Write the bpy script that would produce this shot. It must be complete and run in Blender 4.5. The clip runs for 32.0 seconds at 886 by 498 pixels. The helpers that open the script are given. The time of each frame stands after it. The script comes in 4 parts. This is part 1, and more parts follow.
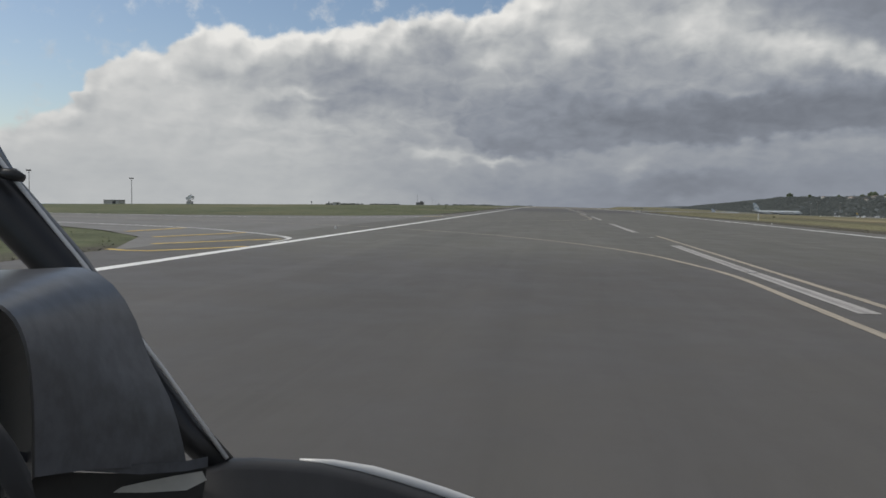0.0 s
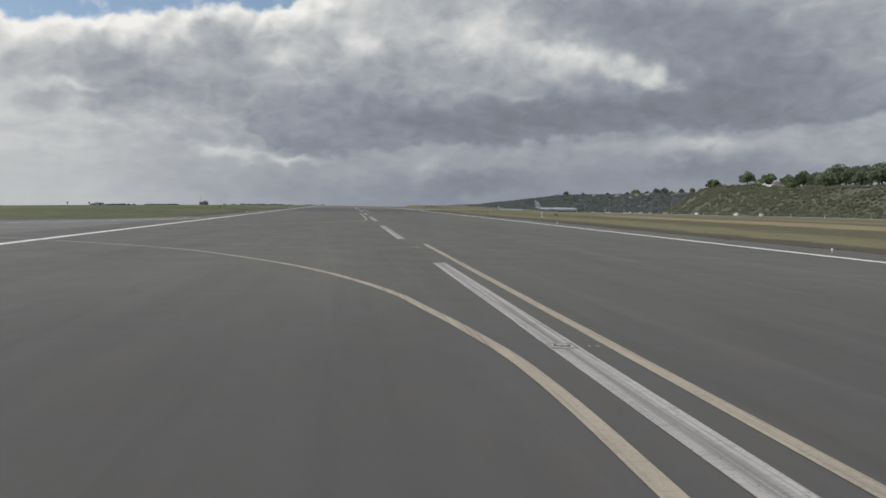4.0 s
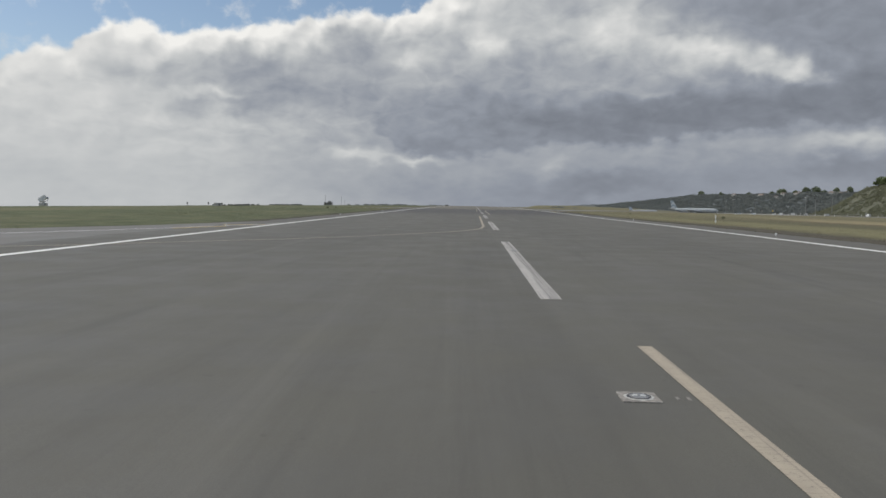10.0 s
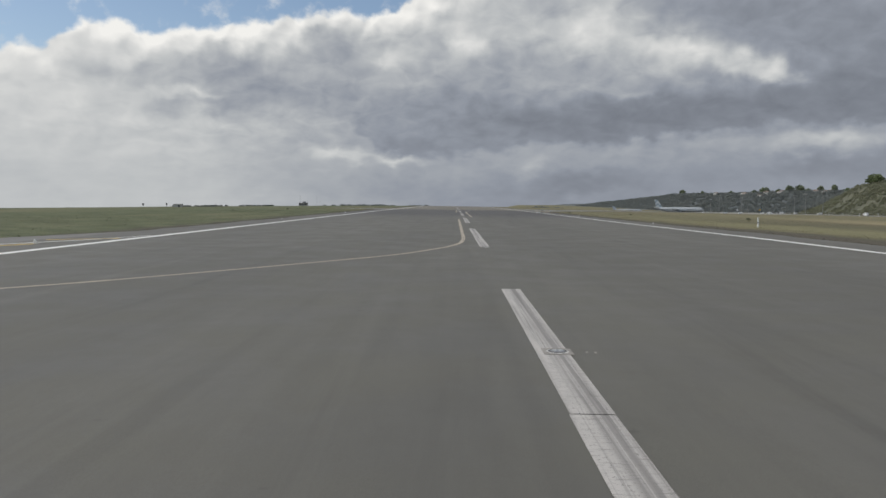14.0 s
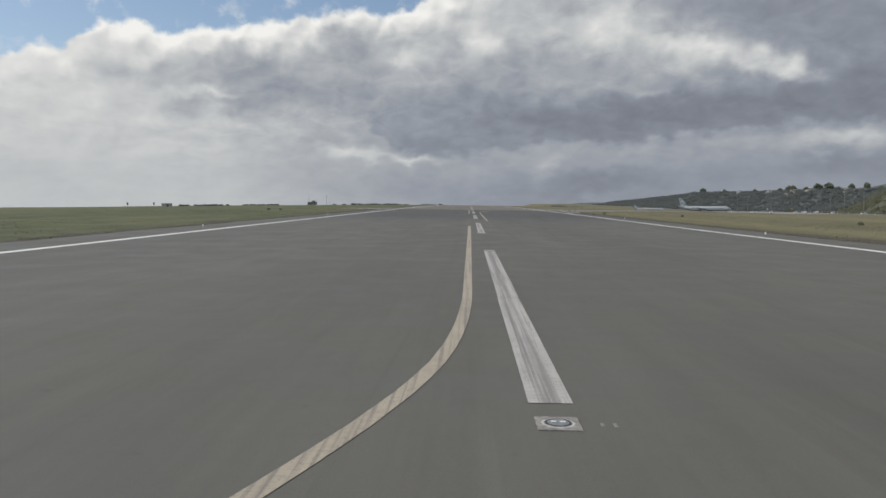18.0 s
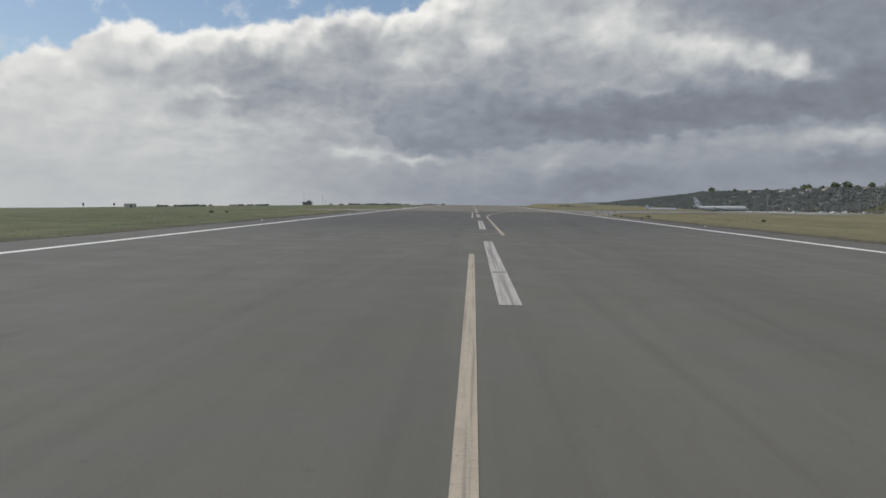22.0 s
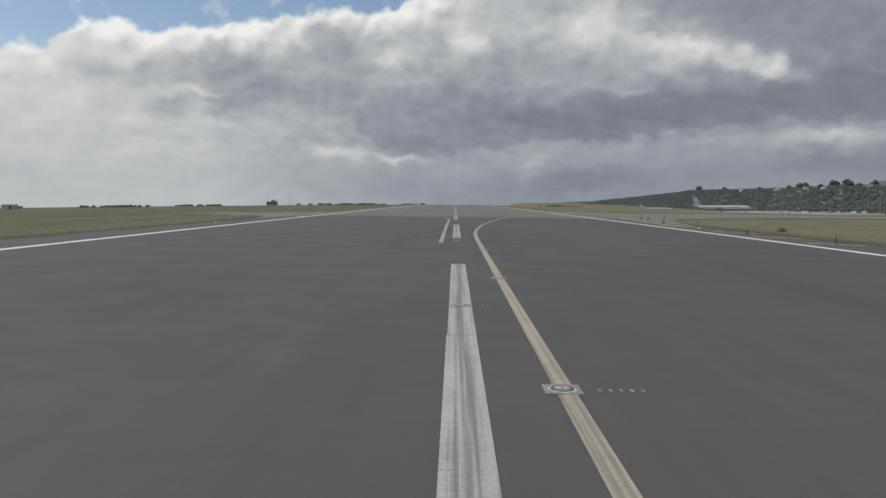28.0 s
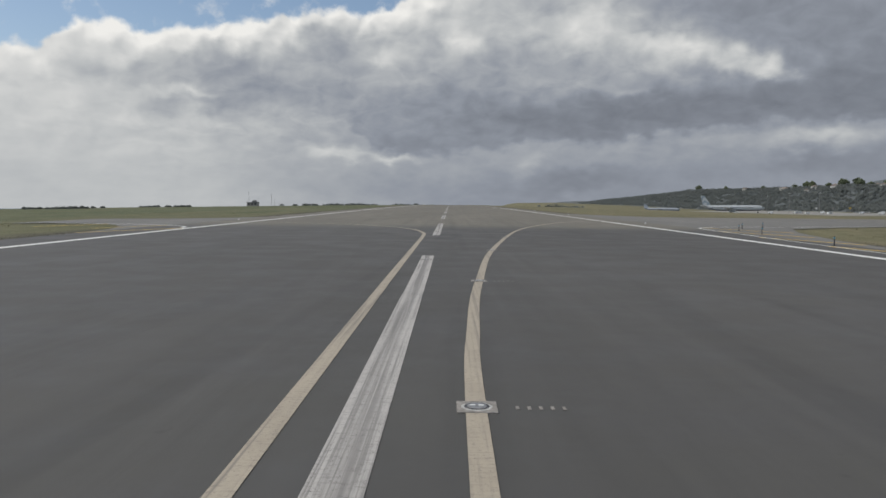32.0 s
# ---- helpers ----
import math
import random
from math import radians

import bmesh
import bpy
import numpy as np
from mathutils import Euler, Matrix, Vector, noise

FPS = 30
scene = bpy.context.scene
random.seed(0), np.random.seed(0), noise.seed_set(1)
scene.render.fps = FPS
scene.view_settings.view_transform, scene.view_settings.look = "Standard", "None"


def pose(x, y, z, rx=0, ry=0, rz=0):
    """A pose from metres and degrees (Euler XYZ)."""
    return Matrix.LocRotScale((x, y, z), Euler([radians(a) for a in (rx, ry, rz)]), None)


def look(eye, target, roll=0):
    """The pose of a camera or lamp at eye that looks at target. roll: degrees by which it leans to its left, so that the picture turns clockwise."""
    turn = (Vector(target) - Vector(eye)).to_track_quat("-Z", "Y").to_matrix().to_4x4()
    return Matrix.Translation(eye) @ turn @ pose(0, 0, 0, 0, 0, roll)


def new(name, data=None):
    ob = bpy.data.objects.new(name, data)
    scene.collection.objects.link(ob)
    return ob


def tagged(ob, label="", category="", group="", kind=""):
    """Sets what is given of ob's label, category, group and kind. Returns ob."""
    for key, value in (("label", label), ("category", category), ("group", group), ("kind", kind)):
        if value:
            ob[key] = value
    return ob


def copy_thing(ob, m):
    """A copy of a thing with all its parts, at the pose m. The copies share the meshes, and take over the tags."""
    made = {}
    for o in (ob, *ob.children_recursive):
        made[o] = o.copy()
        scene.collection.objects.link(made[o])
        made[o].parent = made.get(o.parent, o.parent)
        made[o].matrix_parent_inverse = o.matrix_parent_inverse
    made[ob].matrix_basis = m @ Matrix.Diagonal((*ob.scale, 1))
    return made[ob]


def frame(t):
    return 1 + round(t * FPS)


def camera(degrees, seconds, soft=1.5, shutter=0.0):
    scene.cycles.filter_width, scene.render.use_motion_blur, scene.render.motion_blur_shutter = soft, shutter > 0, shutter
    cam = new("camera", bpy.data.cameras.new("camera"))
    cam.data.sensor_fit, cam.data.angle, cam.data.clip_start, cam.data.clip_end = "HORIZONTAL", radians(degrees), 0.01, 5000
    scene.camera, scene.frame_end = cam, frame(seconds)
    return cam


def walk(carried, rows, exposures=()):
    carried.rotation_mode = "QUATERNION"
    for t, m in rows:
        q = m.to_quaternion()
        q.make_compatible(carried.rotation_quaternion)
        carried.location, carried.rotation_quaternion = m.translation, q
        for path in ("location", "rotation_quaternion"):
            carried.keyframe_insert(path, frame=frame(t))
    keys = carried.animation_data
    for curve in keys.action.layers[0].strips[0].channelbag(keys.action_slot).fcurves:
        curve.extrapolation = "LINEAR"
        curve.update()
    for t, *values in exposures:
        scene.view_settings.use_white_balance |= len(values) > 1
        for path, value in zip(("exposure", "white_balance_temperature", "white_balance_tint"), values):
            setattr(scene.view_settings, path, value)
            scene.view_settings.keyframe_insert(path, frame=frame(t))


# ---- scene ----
# ---------------------------------------------------------------- camera
cam = camera(61.14, 32.0, soft=1.6)
EYE_Z = 2.65
# seconds, x, y, tilt, lean, turn
ROWS = [
    (0, -7.71, -36.44, 86.42, -0.58, 8.30), (0.5, -7.28, -34.46, 86.46, -0.49, 3.27), (1, -6.82, -32.44, 86.39, -0.33, -0.54), (1.5, -6.32, -30.37, 86.37, -0.41, -3.67),
    (2, -5.81, -28.25, 86.38, -0.33, -5.96), (2.5, -5.31, -26.11, 86.45, -0.30, -6.99), (4.5, -3.50, -16.71, 86.44, -0.22, -7.20), (5, -3.20, -14.11, 86.31, -0.15, -6.66),
    (5.5, -2.94, -11.47, 86.37, -0.26, -5.62), (6, -2.71, -8.78, 86.43, -0.35, -4.91), (6.5, -2.51, -6.05, 86.42, -0.38, -3.90), (7, -2.34, -3.28, 86.46, -0.40, -3.15),
    (7.5, -2.21, -0.46, 86.41, -0.35, -2.07), (8, -2.13, 2.38, 86.46, -0.24, -0.89), (8.5, -2.09, 5.24, 86.40, -0.28, 0.02), (9, -2.12, 8.14, 86.41, -0.25, 0.77),
    (9.5, -2.17, 11.11, 86.42, -0.24, 1.54), (10, -2.25, 14.14, 86.43, -0.19, 2.28), (10.5, -2.31, 17.24, 86.42, -0.21, 2.75), (11, -2.29, 20.42, 86.44, -0.28, 2.75),
    (11.5, -2.28, 23.74, 86.41, -0.17, 2.52), (12, -2.23, 27.18, 86.39, -0.09, 2.07), (12.5, -2.14, 30.69, 86.40, -0.14, 1.65), (13, -2.03, 34.28, 86.37, -0.13, 1.27),
    (13.5, -1.92, 37.95, 86.40, -0.06, 1.06), (14, -1.82, 41.68, 86.43, 0.04, 0.80), (14.5, -1.72, 45.48, 86.42, 0.04, 0.66), (16.5, -1.21, 62.06, 86.30, 0.06, 1.28),
    (17, -1.12, 66.71, 86.41, 0.08, 1.49), (17.5, -1.07, 71.45, 86.38, 0.07, 1.75), (18, -1.05, 76.29, 86.35, 0.09, 1.98), (18.5, -1.02, 81.22, 86.38, 0.05, 2.19),
    (19, -1.00, 86.25, 86.30, 0.07, 2.31), (19.5, -1.00, 91.39, 86.36, 0.07, 2.32), (20, -0.99, 96.64, 86.38, 0.07, 2.20), (20.5, -0.98, 101.98, 86.36, 0.12, 2.19),
    (21, -0.97, 107.42, 86.33, 0.15, 2.18), (21.5, -0.96, 112.93, 86.40, 0.16, 2.19), (22, -0.96, 118.50, 86.33, 0.15, 2.26), (22.5, -0.96, 124.12, 86.32, 0.25, 2.29),
    (23, -0.95, 129.77, 86.36, 0.31, 2.40), (23.5, -0.90, 135.39, 86.33, 0.32, 2.21), (24, -0.82, 141.01, 86.18, 0.31, 1.59), (24.5, -0.74, 146.62, 86.24, 0.30, 1.52),
    (25, -0.64, 152.24, 86.24, 0.25, 1.43), (25.5, -0.56, 157.87, 86.23, 0.35, 1.56), (27.5, -0.28, 180.49, 86.24, 0.36, 1.09), (28, -0.14, 186.18, 86.28, 0.23, 0.90),
    (28.5, 0.02, 191.87, 86.32, 0.32, 0.68), (29, 0.18, 197.57, 86.32, 0.29, 0.71), (29.5, 0.34, 203.27, 86.29, 0.41, 0.78), (30, 0.50, 208.98, 86.19, 0.43, 0.74),
    (30.5, 0.63, 214.69, 86.25, 0.58, 0.87), (31, 0.76, 220.41, 86.27, 0.65, 0.96), (31.5, 0.91, 226.13, 86.28, 0.54, 0.78), (32, 1.07, 231.85, 86.28, 0.33, 0.54),
]
walk(cam, [(t, pose(x, y, EYE_Z, rx, ry, rz)) for t, x, y, rx, ry, rz in ROWS],
     exposures=[(0, -0.1), (1.0, -0.04), (2.0, 0.0), (5.0, 0.03), (20.0, 0.05), (26.0, 0.0), (32.0, 0.0)])

# ---------------------------------------------------------------- sky and sun
SUN_AZ, SUN_EL = -88.0, 46.0        # degrees from the runway's direction to its right, and up


class Graph:
    """Small helper to chain shader nodes."""

    def __init__(self, tree):
        self.t = tree

    def node(self, kind, **kw):
        n = self.t.nodes.new(kind)
        for k, v in kw.items():
            if k in n.inputs:
                n.inputs[k].default_value = v
        return n

    def link(self, a, b):
        self.t.links.new(a, b)

    def put(self, sock, v):
        if isinstance(v, (int, float)):
            sock.default_value = v
        elif isinstance(v, tuple):
            sock.default_value = v
        else:
            self.t.links.new(v, sock)

    def math(self, op, a, b=0.0, clamp=False):
        n = self.t.nodes.new("ShaderNodeMath")
        n.operation, n.use_clamp = op, clamp
        self.put(n.inputs[0], a)
        self.put(n.inputs[1], b)
        return n.outputs[0]

    def add(self, a, b):
        return self.math("ADD", a, b)

    def sub(self, a, b):
        return self.math("SUBTRACT", a, b)

    def mul(self, a, b):
        return self.math("MULTIPLY", a, b)

    def step(self, v, lo, hi, out0=0.0, out1=1.0):
        n = self.t.nodes.new("ShaderNodeMapRange")
        n.interpolation_type = "SMOOTHSTEP"
        for s, x in zip(n.inputs, (v, lo, hi, out0, out1)):
            self.put(s, x)
        return n.outputs[0]

    def noise(self, vec, scale, detail=4.0, rough=0.55, distort=0.0, color=False):
        n = self.t.nodes.new("ShaderNodeTexNoise")
        self.put(n.inputs["Vector"], vec)
        n.inputs["Scale"].default_value, n.inputs["Detail"].default_value = scale, detail
        n.inputs["Roughness"].default_value, n.inputs["Distortion"].default_value = rough, distort
        return n.outputs["Color" if color else "Fac"]

    def ramp(self, v, stops, interp="LINEAR"):
        n = self.t.nodes.new("ShaderNodeValToRGB")
        n.color_ramp.interpolation = interp
        el = n.color_ramp.elements
        while len(el) < len(stops):
            el.new(0.5)
        for e, (p, c) in zip(el, stops):
            e.position = p
            e.color = (c, c, c, 1) if isinstance(c, (int, float)) else (*c, 1)
        self.put(n.inputs[0], v)
        return n.outputs[0]

    def mix(self, f, a, b, blend="MIX"):
        n = self.t.nodes.new("ShaderNodeMix")
        n.data_type, n.blend_type = "RGBA", blend
        self.put(n.inputs[0], f)
        for s, v in ((n.inputs[6], a), (n.inputs[7], b)):
            if isinstance(v, tuple) and len(v) == 3:
                v = (*v, 1)
            self.put(s, v)
        return n.outputs[2]

    def vmath(self, op, a, b):
        n = self.t.nodes.new("ShaderNodeVectorMath")
        n.operation = op
        self.put(n.inputs[0], a)
        self.put(n.inputs[1], b)
        return n.outputs[0]

    def comb(self, x, y, z):
        n = self.t.nodes.new("ShaderNodeCombineXYZ")
        for s, v in zip(n.inputs, (x, y, z)):
            self.put(s, v)
        return n.outputs[0]


def build_sky():
    w = bpy.data.worlds.new("sky")
    scene.world = w
    w.use_nodes = True
    t = w.node_tree
    t.nodes.clear()
    g = Graph(t)
    direction = t.nodes.new("ShaderNodeTexCoord").outputs["Generated"]
    sep = t.nodes.new("ShaderNodeSeparateXYZ")
    g.link(direction, sep.inputs[0])
    deg = 180 / math.pi
    az0 = g.mul(g.math("ARCTAN2", sep.outputs[0], sep.outputs[1]), deg)
    el0 = g.mul(g.math("ARCSINE", sep.outputs[2]), deg)
    # slow and quick turbulence of the cloud shapes
    # cells are round high up and flattened towards the horizon
    flat = g.comb(g.mul(az0, 0.1), g.sub(g.mul(el0, 0.095), g.mul(g.math("EXPONENT", g.mul(el0, -0.25)), 0.55)), 0.0)
    s1 = t.nodes.new("ShaderNodeSeparateColor")
    s2 = t.nodes.new("ShaderNodeSeparateColor")
    g.link(g.noise(flat, 2.2, 2.0, 0.5, color=True), s1.inputs[0])
    quick = g.noise(flat, 6.0, 4.0, 0.45, color=True)
    g.link(quick, s2.inputs[0])

    def half(v, k):
        return g.mul(g.sub(v, 0.5), k)

    az = g.add(az0, g.add(half(s1.outputs[0], 3.0), half(s2.outputs[0], 2.6)))
    el = g.add(el0, g.add(half(s1.outputs[1], 1.2), half(s2.outputs[1], 2.0)))
    warped = g.vmath("ADD", flat, g.vmath("MULTIPLY", g.vmath("SUBTRACT", quick, (0.5, 0.5, 0.5)), (0.13, 0.13, 0.0)))

    def puff(offset):
        v = g.t.nodes.new("ShaderNodeTexVoronoi")
        v.feature = "SMOOTH_F1"
        v.inputs["Scale"].default_value, v.inputs["Detail"].default_value = 4.2, 1.5
        v.inputs["Roughness"].default_value, v.inputs["Smoothness"].default_value = 0.4, 0.7
        g.put(v.inputs["Vector"], g.vmath("ADD", warped, offset))
        return v.outputs["Distance"]

    # billows, lit from the sun's side by comparing two neighbouring samples
    billow = g.sub(puff((-0.03, 0.05, 0.0)), puff((0.0, 0.0, 0.0)))
    fine = half(g.noise(flat, 11.0, 4.0, 0.45, 0.2), 2.0)
    soft = half(g.noise(g.vmath("MULTIPLY", flat, (1.0, 1.7, 0.0)), 4.6, 5.0, 0.5, 0.6), 2.0)
    broad = half(g.noise(flat, 2.6, 5.0, 0.5, 0.2), 2.0)

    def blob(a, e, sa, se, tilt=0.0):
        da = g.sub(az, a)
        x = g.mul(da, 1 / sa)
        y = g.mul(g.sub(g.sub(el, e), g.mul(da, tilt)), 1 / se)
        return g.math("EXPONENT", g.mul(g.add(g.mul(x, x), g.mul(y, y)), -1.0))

    def across(v, stops):
        pos = g.math("ADD", g.mul(v, 1 / 120), 0.5, clamp=True)      # -60 .. 60 degrees
        return g.mul(g.ramp(pos, stops), 30.0)

    rough_az = g.add(az0, half(s2.outputs[0], 2.2))
    rough_el = g.add(el0, g.add(half(s2.outputs[1], 1.3), half(s1.outputs[1], 0.5)))
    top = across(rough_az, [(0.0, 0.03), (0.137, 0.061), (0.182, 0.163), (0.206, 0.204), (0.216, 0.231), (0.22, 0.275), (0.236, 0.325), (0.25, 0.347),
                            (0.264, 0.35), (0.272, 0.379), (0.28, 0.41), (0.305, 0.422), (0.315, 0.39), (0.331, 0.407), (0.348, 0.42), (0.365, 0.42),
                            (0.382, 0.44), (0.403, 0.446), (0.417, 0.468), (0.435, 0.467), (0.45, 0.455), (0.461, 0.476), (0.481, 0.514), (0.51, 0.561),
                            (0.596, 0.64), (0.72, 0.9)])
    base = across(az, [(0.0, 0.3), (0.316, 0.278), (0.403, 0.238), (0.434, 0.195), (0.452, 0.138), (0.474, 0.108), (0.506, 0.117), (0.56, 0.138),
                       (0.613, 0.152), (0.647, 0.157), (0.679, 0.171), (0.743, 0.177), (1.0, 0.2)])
    depth = g.sub(top, rough_el)                 # degrees below the bank's upper edge
    over = g.sub(el, base)                       # degrees above the dark deck's underside
    lum = g.add(g.step(az, -24.0, 4.0, 0.545, 0.40), g.mul(broad, 0.06))
    lum = g.add(lum, g.mul(g.step(depth, 0.3, 2.4, 1.0, 0.0), g.step(az, -34.0, -22.0, 0.10, 0.27)))
    deck = g.mul(g.step(over, -0.15, 0.55), g.step(over, 1.2, 5.0, 1.0, 0.0))
    deck = g.mul(deck, g.step(az, -12.0, -4.0))
    lum = g.sub(lum, g.mul(deck, 0.10))
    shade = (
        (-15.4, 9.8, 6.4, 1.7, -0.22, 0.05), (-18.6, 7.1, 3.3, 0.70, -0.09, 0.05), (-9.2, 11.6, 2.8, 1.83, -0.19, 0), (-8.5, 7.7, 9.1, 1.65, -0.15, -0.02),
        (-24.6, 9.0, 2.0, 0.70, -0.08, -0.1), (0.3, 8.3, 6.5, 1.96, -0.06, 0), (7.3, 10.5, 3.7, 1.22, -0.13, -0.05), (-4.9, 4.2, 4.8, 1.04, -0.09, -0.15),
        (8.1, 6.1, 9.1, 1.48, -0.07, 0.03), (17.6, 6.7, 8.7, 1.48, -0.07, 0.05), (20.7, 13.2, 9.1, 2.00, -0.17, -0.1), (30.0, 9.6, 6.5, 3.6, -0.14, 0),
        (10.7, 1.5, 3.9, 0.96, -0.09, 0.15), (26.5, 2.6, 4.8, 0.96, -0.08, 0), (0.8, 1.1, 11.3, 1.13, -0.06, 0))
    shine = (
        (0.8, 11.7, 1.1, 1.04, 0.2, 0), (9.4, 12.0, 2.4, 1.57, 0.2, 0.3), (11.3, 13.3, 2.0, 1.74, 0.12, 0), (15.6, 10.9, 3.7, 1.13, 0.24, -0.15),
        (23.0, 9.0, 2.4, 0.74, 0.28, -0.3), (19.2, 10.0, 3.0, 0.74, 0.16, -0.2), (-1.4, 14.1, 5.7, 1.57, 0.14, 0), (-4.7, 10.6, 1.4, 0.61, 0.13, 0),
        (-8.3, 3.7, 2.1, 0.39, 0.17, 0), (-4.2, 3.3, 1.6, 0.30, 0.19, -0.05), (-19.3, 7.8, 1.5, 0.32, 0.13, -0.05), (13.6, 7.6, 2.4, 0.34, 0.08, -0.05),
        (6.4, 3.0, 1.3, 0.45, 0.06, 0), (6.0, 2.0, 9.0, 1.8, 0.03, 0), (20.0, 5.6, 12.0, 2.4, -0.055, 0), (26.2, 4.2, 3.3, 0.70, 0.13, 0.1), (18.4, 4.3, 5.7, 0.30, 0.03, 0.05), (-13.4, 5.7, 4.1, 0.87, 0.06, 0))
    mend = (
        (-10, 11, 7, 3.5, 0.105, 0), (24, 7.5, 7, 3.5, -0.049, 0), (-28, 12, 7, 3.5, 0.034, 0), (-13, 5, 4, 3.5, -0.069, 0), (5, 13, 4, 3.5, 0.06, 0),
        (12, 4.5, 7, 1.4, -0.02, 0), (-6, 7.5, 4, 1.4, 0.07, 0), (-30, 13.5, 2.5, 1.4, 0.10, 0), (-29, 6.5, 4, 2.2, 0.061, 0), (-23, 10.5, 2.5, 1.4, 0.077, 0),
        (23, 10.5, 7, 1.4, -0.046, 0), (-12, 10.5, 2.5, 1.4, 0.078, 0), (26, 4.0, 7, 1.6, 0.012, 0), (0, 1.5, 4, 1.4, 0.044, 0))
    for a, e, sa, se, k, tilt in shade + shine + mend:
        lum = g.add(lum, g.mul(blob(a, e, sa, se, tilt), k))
    lum = g.sub(lum, g.mul(g.mul(g.step(el, 4.5, 1.5), g.step(az, -20.0, 6.0, 0.25, 1.0)), 0.10))
    calm = g.mul(g.step(el0, 0.5, 7.0, 0.15, 1.0), g.step(az, -30.0, -16.0, 0.6, 1.0))       # haze smooths the clouds towards the horizon
    crisp = g.mul(g.step(lum, 0.3, 0.6, 0.4, 1.0), g.step(depth, 0.3, 3.5, 1.4, 0.35))
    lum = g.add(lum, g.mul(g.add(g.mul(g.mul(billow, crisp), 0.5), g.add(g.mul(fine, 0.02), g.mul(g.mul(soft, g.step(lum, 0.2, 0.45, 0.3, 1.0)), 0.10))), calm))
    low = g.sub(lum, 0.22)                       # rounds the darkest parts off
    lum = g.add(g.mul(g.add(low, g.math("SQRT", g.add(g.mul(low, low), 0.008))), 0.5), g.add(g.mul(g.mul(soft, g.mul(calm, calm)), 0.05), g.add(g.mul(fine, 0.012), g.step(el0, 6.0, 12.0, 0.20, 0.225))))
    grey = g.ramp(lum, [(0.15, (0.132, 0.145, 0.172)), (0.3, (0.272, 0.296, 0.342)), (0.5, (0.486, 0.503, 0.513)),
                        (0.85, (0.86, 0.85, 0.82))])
    cover = g.step(g.add(depth, g.mul(fine, 0.5)), -0.2, 0.45)
    high = g.step(el0, 17.0, 32.0)               # overhead the cloud is broken
    broken = g.step(g.noise(direction, 2.2, 6.0, 0.55), 0.4, 0.62)
    wisp = g.mul(g.step(g.noise(flat, 5.0, 6.0, 0.6), 0.52, 0.8), 0.5)
    cover = g.math("MAXIMUM", cover, wisp)
    cover = g.math("MAXIMUM", g.mul(cover, g.sub(1.0, high)), g.mul(broken, high))
    sky = t.nodes.new("ShaderNodeTexSky")
    sky.sky_type, sky.sun_disc = "NISHITA", False
    sky.sun_elevation, sky.sun_rotation = radians(SUN_EL), radians(SUN_AZ)
    blue = t.nodes.new("ShaderNodeBackground")
    blue.inputs["Strength"].default_value = 0.105
    g.link(sky.outputs[0], blue.inputs[0])
    cloud = t.nodes.new("ShaderNodeBackground")
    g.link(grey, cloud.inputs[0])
    both = t.nodes.new("ShaderNodeMixShader")
    g.link(cover, both.inputs[0])
    g.link(blue.outputs[0], both.inputs[1])
    g.link(cloud.outputs[0], both.inputs[2])
    g.link(both.outputs[0], t.nodes.new("ShaderNodeOutputWorld").inputs[0])


build_sky()
sun = new("sun", bpy.data.lights.new("sun", "SUN"))
sun.data.energy, sun.data.angle, sun.data.color = 2.2, radians(12), (1.0, 0.95, 0.87)
sa, se = radians(SUN_AZ), radians(SUN_EL)
sun.matrix_world = look((math.sin(sa) * math.cos(se) * 100, math.cos(sa) * math.cos(se) * 100, math.sin(se) * 100), (0, 0, 0))


# ---------------------------------------------------------------- materials
def material(name, rough=0.8, metal=0.0):
    m = bpy.data.materials.new(name)
    m.use_nodes = True
    g = Graph(m.node_tree)
    b = m.node_tree.nodes["Principled BSDF"]
    b.inputs["Roughness"].default_value, b.inputs["Metallic"].default_value = rough, metal
    return m, g, b


def coords(g):
    return g.t.nodes.new("ShaderNodeTexCoord").outputs["Object"]


def stretched(g, v, sx, sy, sz=1.0):
    return g.vmath("MULTIPLY", v, (sx, sy, sz))


def relief(g, b, height, strength=0.3, dist=0.02):
    n = g.t.nodes.new("ShaderNodeBump")
    n.inputs["Strength"].default_value, n.inputs["Distance"].default_value = strength, dist
    g.put(n.inputs["Height"], height)
    g.link(n.outputs[0], b.inputs["Normal"])


def simple(name, colour, rough=0.6, metal=0.0, vary=0.18, scale=6.0):
    m, g, b = material(name, rough, metal)
    n = g.noise(coords(g), scale, 5.0, 0.6)
    dark = tuple(c * (1 - vary) for c in colour)
    light = tuple(min(1.0, c * (1 + vary)) for c in colour)
    g.put(b.inputs["Base Color"], g.mix(g.step(n, 0.3, 0.7), dark, light))
    return m


